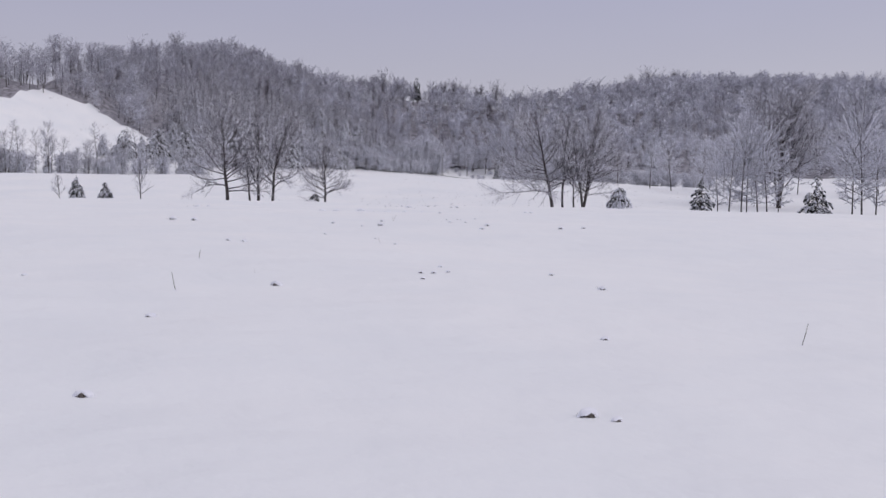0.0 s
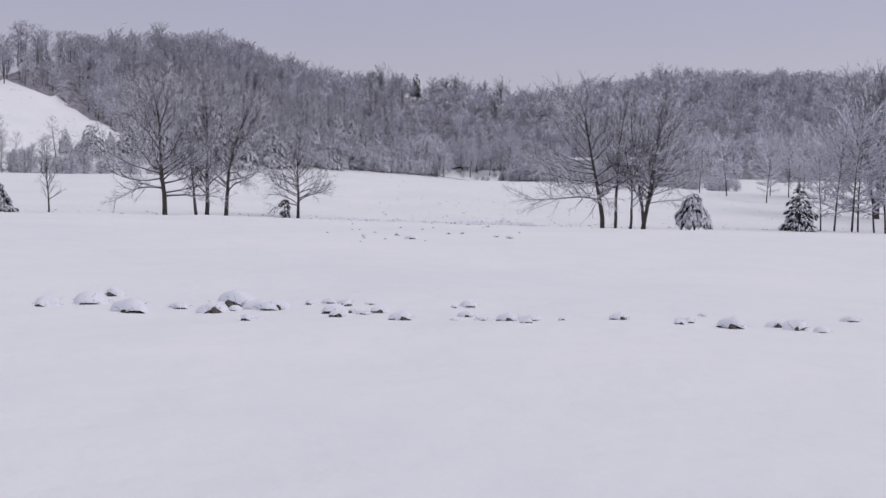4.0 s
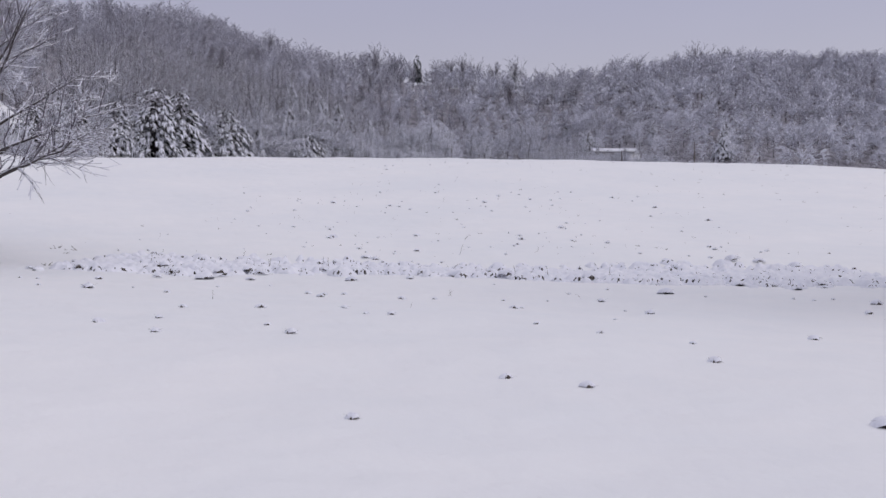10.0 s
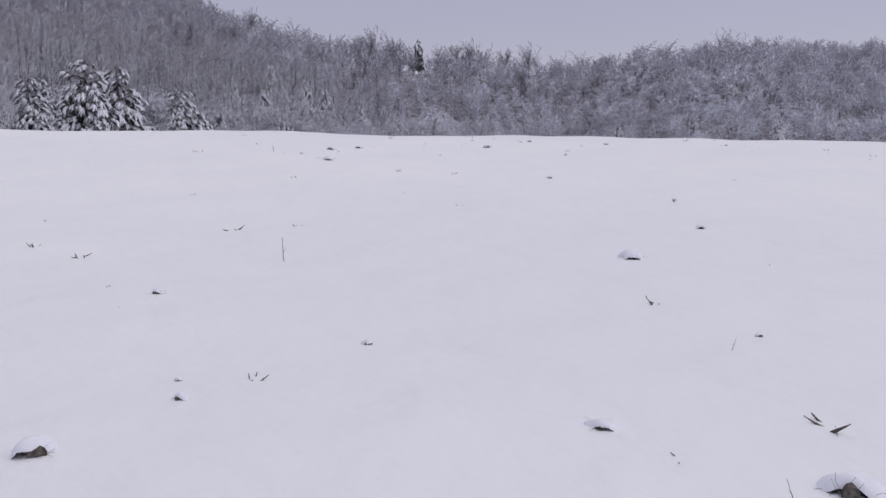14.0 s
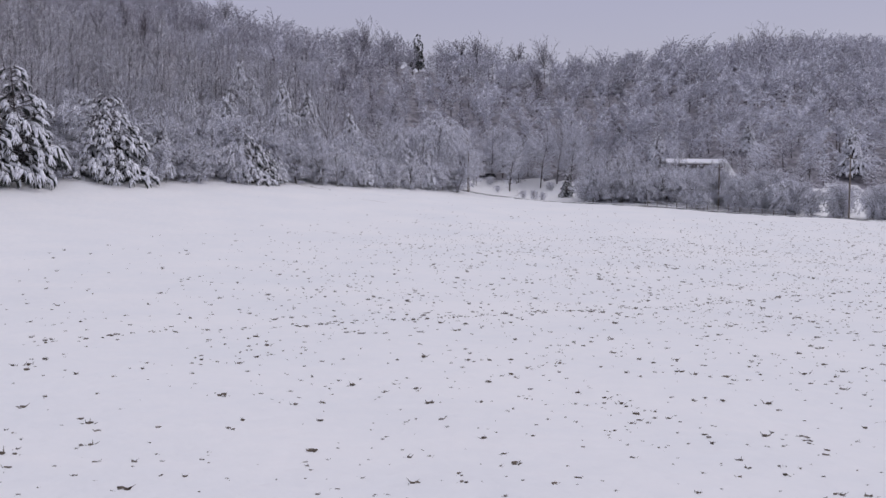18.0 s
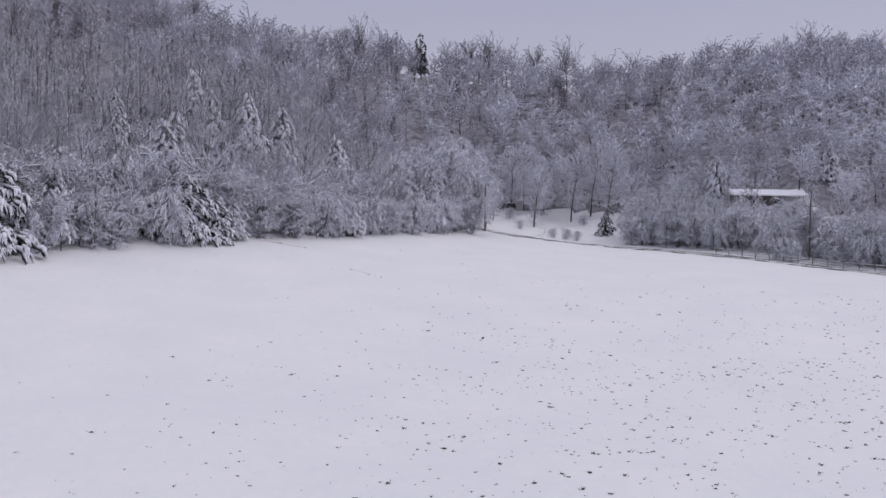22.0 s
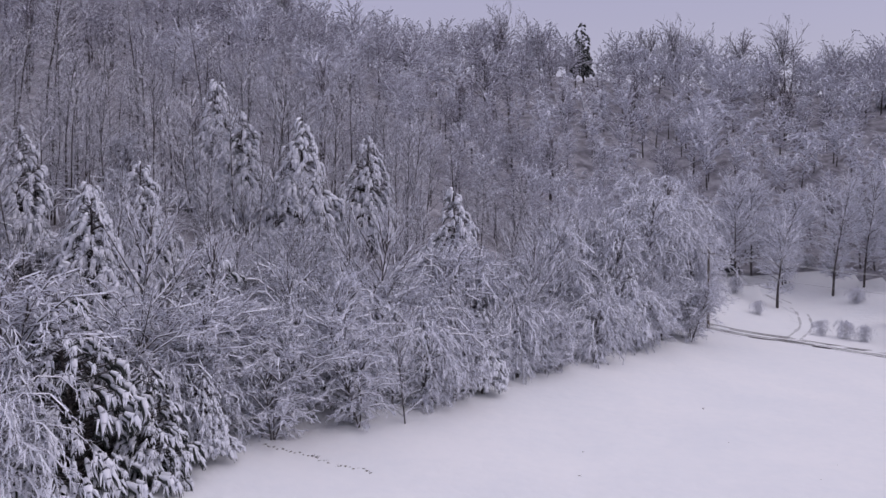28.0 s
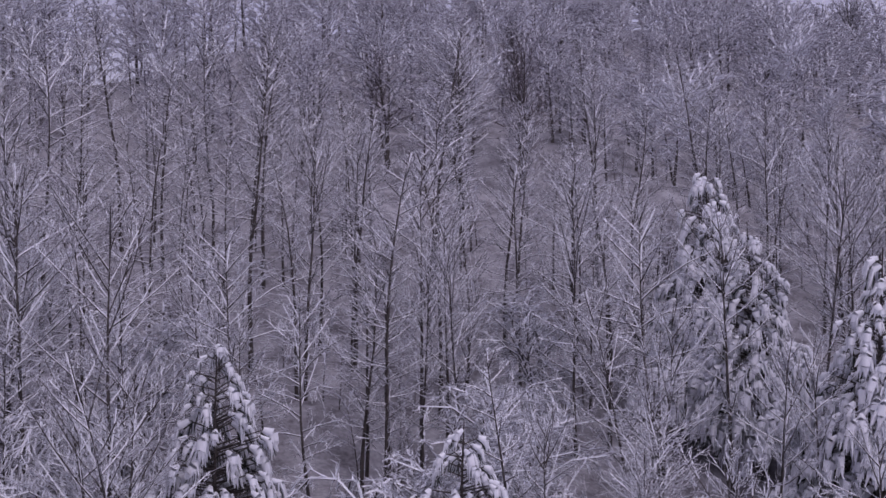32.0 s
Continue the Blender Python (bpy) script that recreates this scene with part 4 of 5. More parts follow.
# the row of trees below the open meadow
for i in range(120):
    x = rs.uniform(-150, -68)
    y = np.interp(x, [-150, -110, -75], [246, 252, 305]) + rs.uniform(-5, 4)
    if i % 9 == 0:
        copied(pines[i % 4], x, y, i, rs.uniform(0.35, 0.6))
    elif i % 2:
        copied(slim[i % 9], x, y, i, rs.uniform(0.6, 0.95))
    else:
        bush(x, y, rs.uniform(0.7, 1.1))

for x, y, size in ((-88, 316, 0.75), (-84, 319, 0.6), (-92, 311, 0.6), (-96, 306, 0.7), (-81, 322, 0.8), (-100, 300, 0.55), (-90, 321, 0.7), (-86, 324, 0.85)):
    copied((pines + wides)[int(-x) % 7], x, y, x, size)

# ---- weeds standing out of the snow ----
def dome(rng, rx, ry, tall, rim=0.0, around=12, up=5, rough=0.12):
    """A lumpy cap: rings from the rim to the crown."""
    ph = rng.uniform(0, 6.28, 3)
    a = np.arange(around) * 2 * np.pi / around
    lump = 1 + rough * (np.sin(2 * a + ph[0]) + 0.7 * np.sin(3 * a + ph[1]) + 0.4 * np.sin(5 * a + ph[2]))
    rings = []
    for k in range(up):
        e = (k / (up - 0.6)) * np.pi / 2
        rad = math.cos(e) ** 0.7
        front = np.clip(-1.6 * np.sin(a + 0.35 * np.sin(ph[0])) - 0.6 + 0.6 * np.sin(3 * a + ph[2]), 0, 1)
        z = (rim * front - (0.09 * (1 - front) if rim else 0)) * (1 - k / up) + tall * math.sin(e) * (1 + 0.1 * np.sin(2 * a + ph[2]))
        rings.append(np.stack([np.cos(a) * rx * rad * lump, np.sin(a) * ry * rad * lump, z], -1))
    v = np.concatenate(rings + [np.array([[0, 0, tall * 1.02]])])
    f = [(k * around + i, k * around + (i + 1) % around, (k + 1) * around + (i + 1) % around, (k + 1) * around + i) for k in range(up - 1) for i in range(around)]
    t = [((up - 1) * around + i, (up - 1) * around + (i + 1) % around, up * around) for i in range(around)]
    return v, np.array(f), np.array(t)


def weed_thing(name, label, seed, stems, reach, core, cap, group, stalk=None, small=1.0):
    """Dead weeds under snow, one metre wide: a dark core, bent stems and a cap of snow."""
    rng = np.random.RandomState(seed)
    root = tagged(new(name), label, "weeds", group)
    if core:
        v, f, t = dome(rng, 0.42 * small, 0.38 * small, core, 0.0, 11, 4, 0.25)
        v[:, 1] -= 0.24
        v[:, 2] -= 0.02
        # clump cores take the shadow-gap colour, tuft cores the dead-leaf one
        child("weed_core", mesh_np("weed_core", v, [f, t], [stalk or SHADED_WEED]), root, "dark matted dead leaves, with gap shade coloured in on clumps")
    rows = []
    for k in range(stems):
        a = rng.uniform(0, 6.28)
        if k % 2:
            a = -1.57 + rng.normal(0, 0.7)
        limb(rows, (0.25 * math.cos(a), 0.2 * math.sin(a), -0.05), (0.8 * math.cos(a), 0.8 * math.sin(a), 1), reach * rng.uniform(0.3, 1.1), 0.008, 0.003, 3, 0.2, -0.25, rng)
    v, f = tubes(rows, 3)
    child("stem_cluster", mesh_np("stem_cluster", v, [f], [stalk or SHADED_WEED]), root, "thin bent dead stems")
    if cap:
        v, f, t = dome(rng, 0.62, 0.50, cap, core * 0.5, 16, 5, 0.17)
        v[:, 1] += 0.12
        v[:, 2] += 0.01
        child("snow_cap", mesh_np("snow_cap", v, [f, t], [SHADE_BLUE_SNOW], smooth=True), root, "rounded cap of fresh snow")
    return root


def stalk_thing(seed):
    """One dead stalk a metre tall, bent over, with a side shoot."""
    rng = np.random.RandomState(seed)
    root = tagged(new("dead_stalk"), "thin dry brown weed stalk bent over in the snow", "stalk", "dry stalks")
    rows = []
    a = rng.uniform(0, 6.28)
    pts, dirs = limb(rows, (0, 0, -0.06), (0.25 * math.cos(a), 0.25 * math.sin(a), 1), 1.15, 0.022, 0.012, 7, 0.08, -0.11 * (seed % 3), rng)
    child("stem", mesh_np("stem", *[q if i == 0 else [q] for i, q in enumerate(tubes(rows, 4))], [WEED]), root)
    side = []
    limb(side, pts[3], off_axis(dirs[3], 0.6, a), 0.3, 0.012, 0.006, 3, 0.1, -0.05, rng)
    child("side_shoot", mesh_np("side_shoot", *[q if i == 0 else [q] for i, q in enumerate(tubes(side, 3))], [WEED]), root)
    v, f, t = dome(rng, 0.12, 0.1, 0.05, 0, 8, 3)
    child("snow_foot", mesh_np("snow_foot", v, [f, t], [SHADE_BLUE_SNOW], smooth=True), root, "small ring of snow at its foot")
    return root


TUFT = "small dark tuft of dead weeds poking through the snow"
CLUMP = "dead weed clump under a thick pillow of snow"
tufts = [weed_thing("weed_tuft", TUFT, 400 + i, 20 + 2 * i, 0.7, 0.27, 0.38 + 0.03 * i, "weed tufts", DULL, small=0.55) for i in range(5)]
stalks = [stalk_thing(420 + i) for i in range(4)]
clumps = [weed_thing("weed_clump", CLUMP, 430 + i, 22, 0.62, 0.13, 0.26 + 0.04 * i, "weed clumps", small=0.42) for i in range(5)]
fresh = {}


def weed(kind, x, y, size, turn, lift=0.0):
    """The first of each pattern is set in place itself, the others are copies of it."""
    root = kind[int(abs(x * 7 + y * 13)) % len(kind)]
    m = Matrix.LocRotScale((x, y, ground_at(x, y) + lift), Euler((0, 0, turn)), (size,) * 3)
    if root.name not in fresh:
        fresh[root.name] = True
        root.matrix_basis = m
        return root
    made = copy_thing(root, m)
    made.matrix_basis = m
    return made


# where single tufts, stalks and snow hollows are: x, y and width
TUFTS = [(-1.23, 3.39, 0.06), (0.55, 3.45, 0.07), (0.64, 3.38, 0.04), (1, 5.88, 0.05), (-1.75, 6.02, 0.06), (-1.37, 8.37, 0.08), (-3.59, 8.62, 0.05), (-0.17, 9.19, 0.04), (0.01, 10.74, 0.05), (1.07, 9.53, 0.05), (2.44, 20.47, 0.09), (-5.42, 22.11, 0.13), (-2.63, 13.45, 0.07), (1.42, 8.69, 0.07), (-0.14, 8.77, 0.04), (0.08, 9.28, 0.04), (-0.05, 9.18, 0.04), (-2.84, 13.42, 0.06), (-6.16, 23.13, 0.17), (2.93, 20.72, 0.07), (-2.01, 17.46, 0.05), (-1.13, 17.32, 0.04), (-0.73, 16.23, 0.06), (-1.37, 23.43, 0.1), (-1.23, 20.47, 0.12), (-1.59, 20.19, 0.05), (-2.3, 21.42, 0.08), (1.01, 22.08, 0.1), (0.84, 20.69, 0.09), (0.14, 27.59, 0.05), (0.53, 27.45, 0.05), (-0.05, 31.97, 0.1)]
TUFTS += [(0.22, 25.22, 0.07), (0.6, 25.04, 0.06), (0.92, 27.73, 0.07), (0.44, 27.48, 0.06), (-3.42, 61.61, 0.14), (-3.34, 60.89, 0.14), (-2.66, 59.42, 0.09), (0.59, 63.45, 0.15), (0.93, 62.39, 0.2), (-3.27, 64.5, 0.09), (-4.55, 62.14, 0.08), (1.45, 65.25, 0.07), (-1.58, 59.61, 0.05), (-3.26, 58.21, 0.07), (-0.9, 64.74, 0.14), (-0.44, 64.84, 0.13), (-2.48, 62.8, 0.17), (-4.26, 67.34, 0.1), (-4.02, 67.48, 0.09), (-1.48, 75.26, 0.1), (0.77, 78.06, 0.1), (1.15, 81.21, 0.21), (-5.08, 76.87, 0.11), (-2.85, 74.89, 0.12), (-3.55, 84.62, 0.06), (-0.5, 87.23, 0.06), (2.07, 89.83, 0.22), (0.56, 96.02, 0.26), (-9.47, 96.81, 0.2), (-2.41, 99.77, 0.08), (-1.72, 108.39, 0.13), (-0.23, 111.76, 0.18)]
TUFTS += [(1.41, 103.4, 0.1), (-5.29, 116.55, 0.07), (-2.12, 117.16, 0.07), (0.03, 120.91, 0.16), (-0.83, 119.13, 0.06), (-2.14, 120.8, 0.13), (-5.34, 122.09, 0.11), (-1.49, 116.25, 0.08), (-5.34, 122.53, 0.11), (-2.17, 122.95, 0.07), (-7.02, 139.83, 0.23), (-1.39, 122.94, 0.05), (-5.88, 136.68, 0.14), (-4.04, 135.91, 0.17), (-4.71, 135.84, 0.07), (-4.2, 141.6, 0.21), (-3.6, 139, 0.08), (-3.4, 139.55, 0.1), (-0.47, 140.65, 0.21), (-8.85, 142.96, 0.14), (-7.46, 142.75, 0.15), (-1.23, 153.89, 0.24), (-5.73, 148.71, 0.08), (-5.8, 150.86, 0.08), (-5.68, 151.78, 0.17), (-5.26, 154.53, 0.12), (-8.39, 152.73, 0.27), (-1.48, 152.08, 0.1), (-6.28, 159.74, 0.04), (-6.86, 161.5, 0.08), (-3.21, 160.84, 0.05), (-5.45, 160.46, 0.06)]
TUFTS += [(-2.51, 164.95, 0.09), (-3.53, 169.38, 0.08), (-7.14, 174.33, 0.17), (-7.56, 173.24, 0.06), (-6.66, 174.82, 0.14), (-4.12, 175.66, 0.13), (-3.07, 177.96, 0.11), (-1.47, 177.19, 0.11), (-6.61, 182.78, 0.09), (-4.34, 178.87, 0.06), (-5.08, 173.48, 0.04), (-8.73, 175.33, 0.06)]
STALKS = [(-2.43, 10.11, 0.13), (-2.07, 7.82, 0.15), (2.16, 5.84, 0.14), (-1.66, 8.99, 0.04), (-0.92, 15.34, 0.11), (-1.3, 28.15, 0.13), (-1.21, 25.67, 0.12), (-0.32, 25.49, 0.05), (-0.02, 26.48, 0.06), (-3.31, 77.27, 0.17), (-0.23, 97.09, 0.25), (-5.18, 100.1, 0.24), (-7.12, 112.86, 0.21), (-3.34, 101.28, 0.1), (-4.48, 97.63, 0.13), (2.64, 107.95, 0.24), (-3.15, 123.72, 0.16), (-0.74, 123.35, 0.15), (-6.94, 121.02, 0.16), (-3.73, 119.51, 0.09), (-3.11, 123.51, 0.15), (-2.76, 135.14, 0.33), (-2.5, 139.68, 0.33), (-5.81, 137.07, 0.15), (-4.54, 135.23, 0.05), (-5.29, 146.89, 0.1), (-7.07, 148.48, 0.17), (-3.24, 154.16, 0.3), (-5.14, 147.86, 0.06), (-8.01, 157.94, 0.19), (-6.61, 156.82, 0.18), (-6.29, 163.01, 0.2)]
STALKS += [(-3.5, 160.4, 0.08), (-3.47, 159.02, 0.06), (-8.11, 173.57, 0.14), (-4.65, 175.37, 0.08), (-3.07, 174.46, 0.08), (-5.44, 176.92, 0.11)]
HOLLOWS = [(-2, 61.2, 0.43), (-1.87, 72.14, 0.2), (-1.62, 82.34, 0.15), (-1.9, 99.17, 0.19), (-4.66, 119.24, 0.14), (-7.13, 139.61, 0.28), (-2.41, 137.12, 0.14), (-2.05, 150.78, 0.14), (-4.41, 159.02, 0.13), (-3.48, 163.41, 0.22), (-6.94, 171.98, 0.22)]
for i, (x, y, size) in enumerate(TUFTS):
    weed(tufts, x, y, size * 0.95, 0.3 * math.sin(i))
for i, (x, y, size) in enumerate(STALKS):
    weed(stalks, x, y, size * 0.9, i * 1.9)
# hollows reuse the weed clump; its dark core stands for their shade
for i, (x, y, size) in enumerate(HOLLOWS):
    weed(clumps, x, y, size * 0.8, 0.2 * math.sin(i * 3), 0.0)

rd = np.random.RandomState(77)
for i in range(190):
    near_side = i % 5 < 2
    y = rd.uniform(106, 127.5) if near_side else 133.5 + 26 * rd.uniform() ** 1.3
    weed(tufts, rd.uniform(-14, 8), y, min(0.2, 0.04 + rd.gamma(2.0, 0.028)), rd.uniform(-0.8, 0.8))
for i in range(60):
    weed(stalks, rd.uniform(-14, 8), rd.uniform(133, 160), rd.uniform(0.05, 0.14), rd.uniform(0, 6.28), 0.0)
# weed clumps in rows along the two ditches
for i in range(70):
    x = rd.uniform(-13.5, 9)
    weed(clumps, x, 130.2 + rd.normal(0, 1.6) + 0.04 * x, rd.uniform(0.14, 0.34), rd.uniform(-0.7, 0.7), rd.uniform(0.0, 0.05))


def lumpy_snow(name, label, x0, x1, y0, y1, step, count, seed):
    """Fresh snow heaped on beaten-down weeds: merged pillows, with weeds and gap shade coloured dark in pits between
    the tall ones.
    """
    r = np.random.RandomState(seed)
    xs, ys = np.arange(x0, x1, step), np.arange(y0, y1, step)
    gx_, gy_ = np.meshgrid(xs, ys)
    top = np.zeros(gx_.shape)
    for _ in range(count):
        px_, py_ = r.uniform(x0 + 0.6, x1 - 0.6), (y0 + y1) / 2 + 0.04 * ((x0 + x1) / -2) + r.normal(0, (y1 - y0) / 5.5)
        big = r.uniform() < 0.05
        rad = r.uniform(0.2, 0.32) if big else r.uniform(0.04, 0.17)
        tall_ = rad * r.uniform(0.5, 0.75) + (0.0 if big else r.uniform(0.0, 0.13))
        squash, turn = r.uniform(0.6, 1.0), r.uniform(0, 3.14)
        i0, i1 = int((py_ - y0 - rad) / step), int((py_ - y0 + rad) / step) + 2
        j0, j1 = int((px_ - x0 - rad) / step), int((px_ - x0 + rad) / step) + 2
        if i0 < 0 or j0 < 0 or i1 > len(ys) or j1 > len(xs):
            continue
        dx, dy = gx_[i0:i1, j0:j1] - px_, gy_[i0:i1, j0:j1] - py_
        u, v = dx * math.cos(turn) + dy * math.sin(turn), (dy * math.cos(turn) - dx * math.sin(turn)) / squash
        lump = tall_ * np.clip(1 - (u * u + v * v) / rad ** 2, 0, 1) ** 0.5
        top[i0:i1, j0:j1] = np.maximum(top[i0:i1, j0:j1], lump)
    k = np.ones(11) / 11
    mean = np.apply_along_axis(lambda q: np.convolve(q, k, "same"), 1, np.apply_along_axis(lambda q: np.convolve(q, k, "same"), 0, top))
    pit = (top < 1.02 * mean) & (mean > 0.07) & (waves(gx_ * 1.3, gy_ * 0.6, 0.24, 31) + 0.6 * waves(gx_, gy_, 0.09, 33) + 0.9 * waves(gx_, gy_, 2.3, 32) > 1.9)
    soft = np.ones(5) / 5
    top = np.apply_along_axis(lambda q: np.convolve(q, soft, "same"), 1, np.apply_along_axis(lambda q: np.convolve(q, soft, "same"), 0, top))
    z = height(gx_, gy_) + np.where(top > 0.012, top + 0.012 * waves(gx_, gy_, 0.16, 35), -0.06) - np.where(pit, 0.07, 0)
    n = len(xs)
    idx = np.arange(gx_.size).reshape(gx_.shape)
    f = np.stack([idx[:-1, :-1], idx[:-1, 1:], idx[1:, 1:], idx[1:, :-1]], -1).reshape(-1, 4)
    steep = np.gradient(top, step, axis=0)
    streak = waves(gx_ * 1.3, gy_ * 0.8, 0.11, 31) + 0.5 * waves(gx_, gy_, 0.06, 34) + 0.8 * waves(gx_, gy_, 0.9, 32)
    # dark streaks on the pillows' near-side feet, in the shadow-gap colour
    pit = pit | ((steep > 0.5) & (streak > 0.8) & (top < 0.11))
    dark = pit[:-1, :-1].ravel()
    me = mesh_np(name, np.stack([gx_, gy_, z], -1), [f[~dark], f[dark]], [SHADE_BLUE_SNOW, SHADED_WEED], [0, 1], smooth=True)
    return tagged(new(name, me), label, "snow", kind="stuff")


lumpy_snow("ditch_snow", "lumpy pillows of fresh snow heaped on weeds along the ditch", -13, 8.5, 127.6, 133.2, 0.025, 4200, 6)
for i in range(95):
    x = rd.uniform(-17, -0.5) if i % 5 else rd.uniform(-0.5, 4)
    weed(clumps if i % 2 else tufts, x, 44.5 - 0.25 * (x + 10) + rd.normal(0, 0.6), rd.uniform(0.12, 0.36) * (1.0 if x < -3 else 0.6), rd.uniform(-0.5, 0.5), 0.0)
for i in range(44):
    x = rd.uniform(-12, 7)
    weed(tufts, x, 130.3 + 0.03 * x + rd.normal(0, 1.0), rd.uniform(0.14, 0.34), rd.uniform(-0.6, 0.6), rd.uniform(0.02, 0.1))
for i in range(26):
    x = rd.uniform(-11, 6)
    weed(stalks, x, 129.5 + abs(rd.normal(0, 2.2)), rd.uniform(0.14, 0.34), rd.uniform(0, 6.28), 0.03)


def speckled(name, label, places, seed, heart=0.0):
    """Many small far tufts in one mesh: a few blades and a dark matted heart each."""
    r = np.random.RandomState(seed)
    vs, fs, n = [], [], 0
    zs = height(places[:, 0], places[:, 1])
    for (x, y, size), z in zip(places, zs):
        rows = []
        for _ in range(4):
            a = r.uniform(0, 6.28)
            p = np.array([x + r.normal(0, 0.2) * size, y + r.normal(0, 0.2) * size, z - 0.02])
            q = p + np.array([math.cos(a) * 0.45, math.sin(a) * 0.45, r.uniform(0.08, 0.42)]) * size
            rows.append((*p, *q, 0.06 * size, 0.012 * size))
        if heart:
            for _ in range(2):
                hx, hy = x + r.normal(0, 0.12) * size, y + r.normal(0, 0.12) * size
                rows.append((hx - 0.16 * size, hy, z, hx + 0.16 * size, hy + r.normal(0, 0.15) * size, z + 0.1 * size, heart * size, 0.05 * size))
        v, f = tubes(rows, 3)
        vs.append(v)
        fs.append(f + n)
        n += len(v)
    return tagged(new(name, mesh_np(name, np.concatenate(vs), [np.concatenate(fs)], [WEED])), label, "weeds", kind="stuff")


def sig(v):
    return 1 / (1 + np.exp(-v))


px = np.stack([rd.uniform(-60, 95, 46000), rd.uniform(205, 372, 46000)], 1)
keep = sig((px[:, 0] + 20 - (px[:, 1] - 250) * 0.13) / 7) * (1 - 0.97 * sig((px[:, 1] - 338 - 0.5 * np.maximum(px[:, 0] - 10, 0)) / 9)) * (0.45 + 0.55 * (waves(px[:, 0], px[:, 1], 14, 21) > -0.15))
px = px[rd.uniform(size=len(px)) < keep * 0.8]
line_q = rd.uniform(0, 1, 200)
line = np.stack([-24 + 46 * line_q, 246.3 + 0.71 * 46 * line_q + rd.normal(0, 0.3, 200)], 1)
far_px = np.stack([rd.uniform(-40, 20, 60), rd.uniform(350, 430, 60)], 1)
far_px = far_px[toe_distance(far_px[:, 0], far_px[:, 1]) < -16]
row_a = np.stack([np.linspace(-32.8, -26.2, 26), np.linspace(384.2, 382.6, 26) + rd.normal(0, 0.15, 26)], 1)
row_b = np.stack([np.linspace(-19.6, -15.6, 12), np.linspace(368.4, 362.3, 12) + rd.normal(0, 0.2, 12)], 1)
everyone = np.concatenate([px, line, far_px, row_a, row_b])
sizes_w = np.concatenate([np.minimum(0.4, (rd.gamma(2.0, 0.052, len(px)) + 0.04) * np.interp(px[:, 1], [225, 250], [0.95, 1.15])), rd.gamma(3.0, 0.045, 200) + 0.07, rd.uniform(0.1, 0.22, len(far_px)), rd.uniform(0.12, 0.34, 38)])
speckled("field_weeds", "scattered dark dead weed tufts in the snowy field", np.concatenate([everyone, sizes_w[:, None]], 1), 4, 0.17)
slope_px = np.stack([rd.uniform(-45, 50, 1500), rd.uniform(134, 186, 1500)], 1)
slope_px = slope_px[(rd.uniform(size=1500) < 0.5 + 0.5 * np.tanh(slope_px[:, 0] / 20)) | (np.abs(slope_px[:, 0] + 2) < 9)]
lower = np.stack([rd.uniform(-50, 55, 260), rd.uniform(128, 134, 260)], 1)
lower = lower[(lower[:, 0] < -12) | (lower[:, 0] > 8)]
strewn = np.concatenate([slope_px, lower, np.stack([rd.uniform(-160, -95, 220), rd.uniform(275, 335, 220)], 1)])
speckled("slope_weeds", "sparse dead weeds showing through snow on the rise", np.concatenate([strewn, np.r_[np.minimum(0.2, rd.gamma(3.0, 0.028, len(slope_px)) + 0.03), rd.uniform(0.15, 0.4, len(lower)), rd.uniform(0.3, 0.8, 220)][:, None]], 1), 5)

# ---- the lane along the field, its tracks, poles and wires ----
LANE = [(-6, 450.5), (2, 448.2), (10, 446.0), (20, 440.5), (33, 428), (46, 416), (56, 404), (66, 389), (80, 368), (100, 338)]


def strip(name, mat, line, offset, wide, lift):
    """A strip that follows a line over the ground."""
    line = np.array(line, float)
    d = np.r_[0, np.cumsum(np.hypot(*np.diff(line, axis=0).T))]
    q = np.arange(0, d[-1], 0.8)
    x, y = np.interp(q, d, line[:, 0]), np.interp(q, d, line[:, 1])
    k = np.ones(9) / 9
    x[4:-4], y[4:-4] = np.convolve(x, k, "valid"), np.convolve(y, k, "valid")
    tx_, ty_ = np.gradient(x), np.gradient(y)
    le = np.hypot(tx_, ty_)
    nx_, ny_ = -ty_ / le, tx_ / le
    r = np.random.RandomState(int(abs(offset) * 100) + 3)
    w = wide * (1 + 0.25 * np.sin(q * 0.9 + offset) + 0.2 * r.normal(size=len(q)))
    pts = []
    for side, drop in ((-1, -0.15), (-0.98, 0.0), (0.98, 0.0), (1, -0.15)):
        px_, py_ = x + nx_ * (offset + side * w / 2), y + ny_ * (offset + side * w / 2)
        pts.append(np.stack([px_, py_, height(px_, py_) + lift + drop], -1))
    v = np.stack(pts, 1).reshape(-1, 3)
    n = np.arange(len(q) - 1)[:, None, None] * 4
    f = (n + np.array([[[0, 1, 5, 4], [1, 2, 6, 5], [2, 3, 7, 6]]])).reshape(-1, 4)
    return mesh_np(name, v, [f], [mat])


road = tagged(new("road", strip("road", SNOW, LANE, 0.0, 4.2, 0.06)), "narrow snow-covered lane along the far edge of the field", "road", kind="structure")
for off in (-1.7, -0.75, 0.75, 1.6):
    child("wheel_track", strip("wheel_track", WET, LANE, off, 0.34, 0.09), road, "dark wet wheel track")
drive = tagged(new("driveway", strip("driveway", SNOW, [(9, 446.5), (13, 457), (14.5, 468), (10, 478), (6, 483)], 0.0, 3.0, 0.05)), "snowy driveway from the lane up to the yard", "driveway", kind="structure")
for off in (-0.7, 0.7):
    child("wheel_track", strip("wheel_track", SLUSH, [(9, 446.5), (13, 457), (14.5, 468), (10, 478), (6, 483)], off, 0.3, 0.08), drive, "grey slushy wheel track")


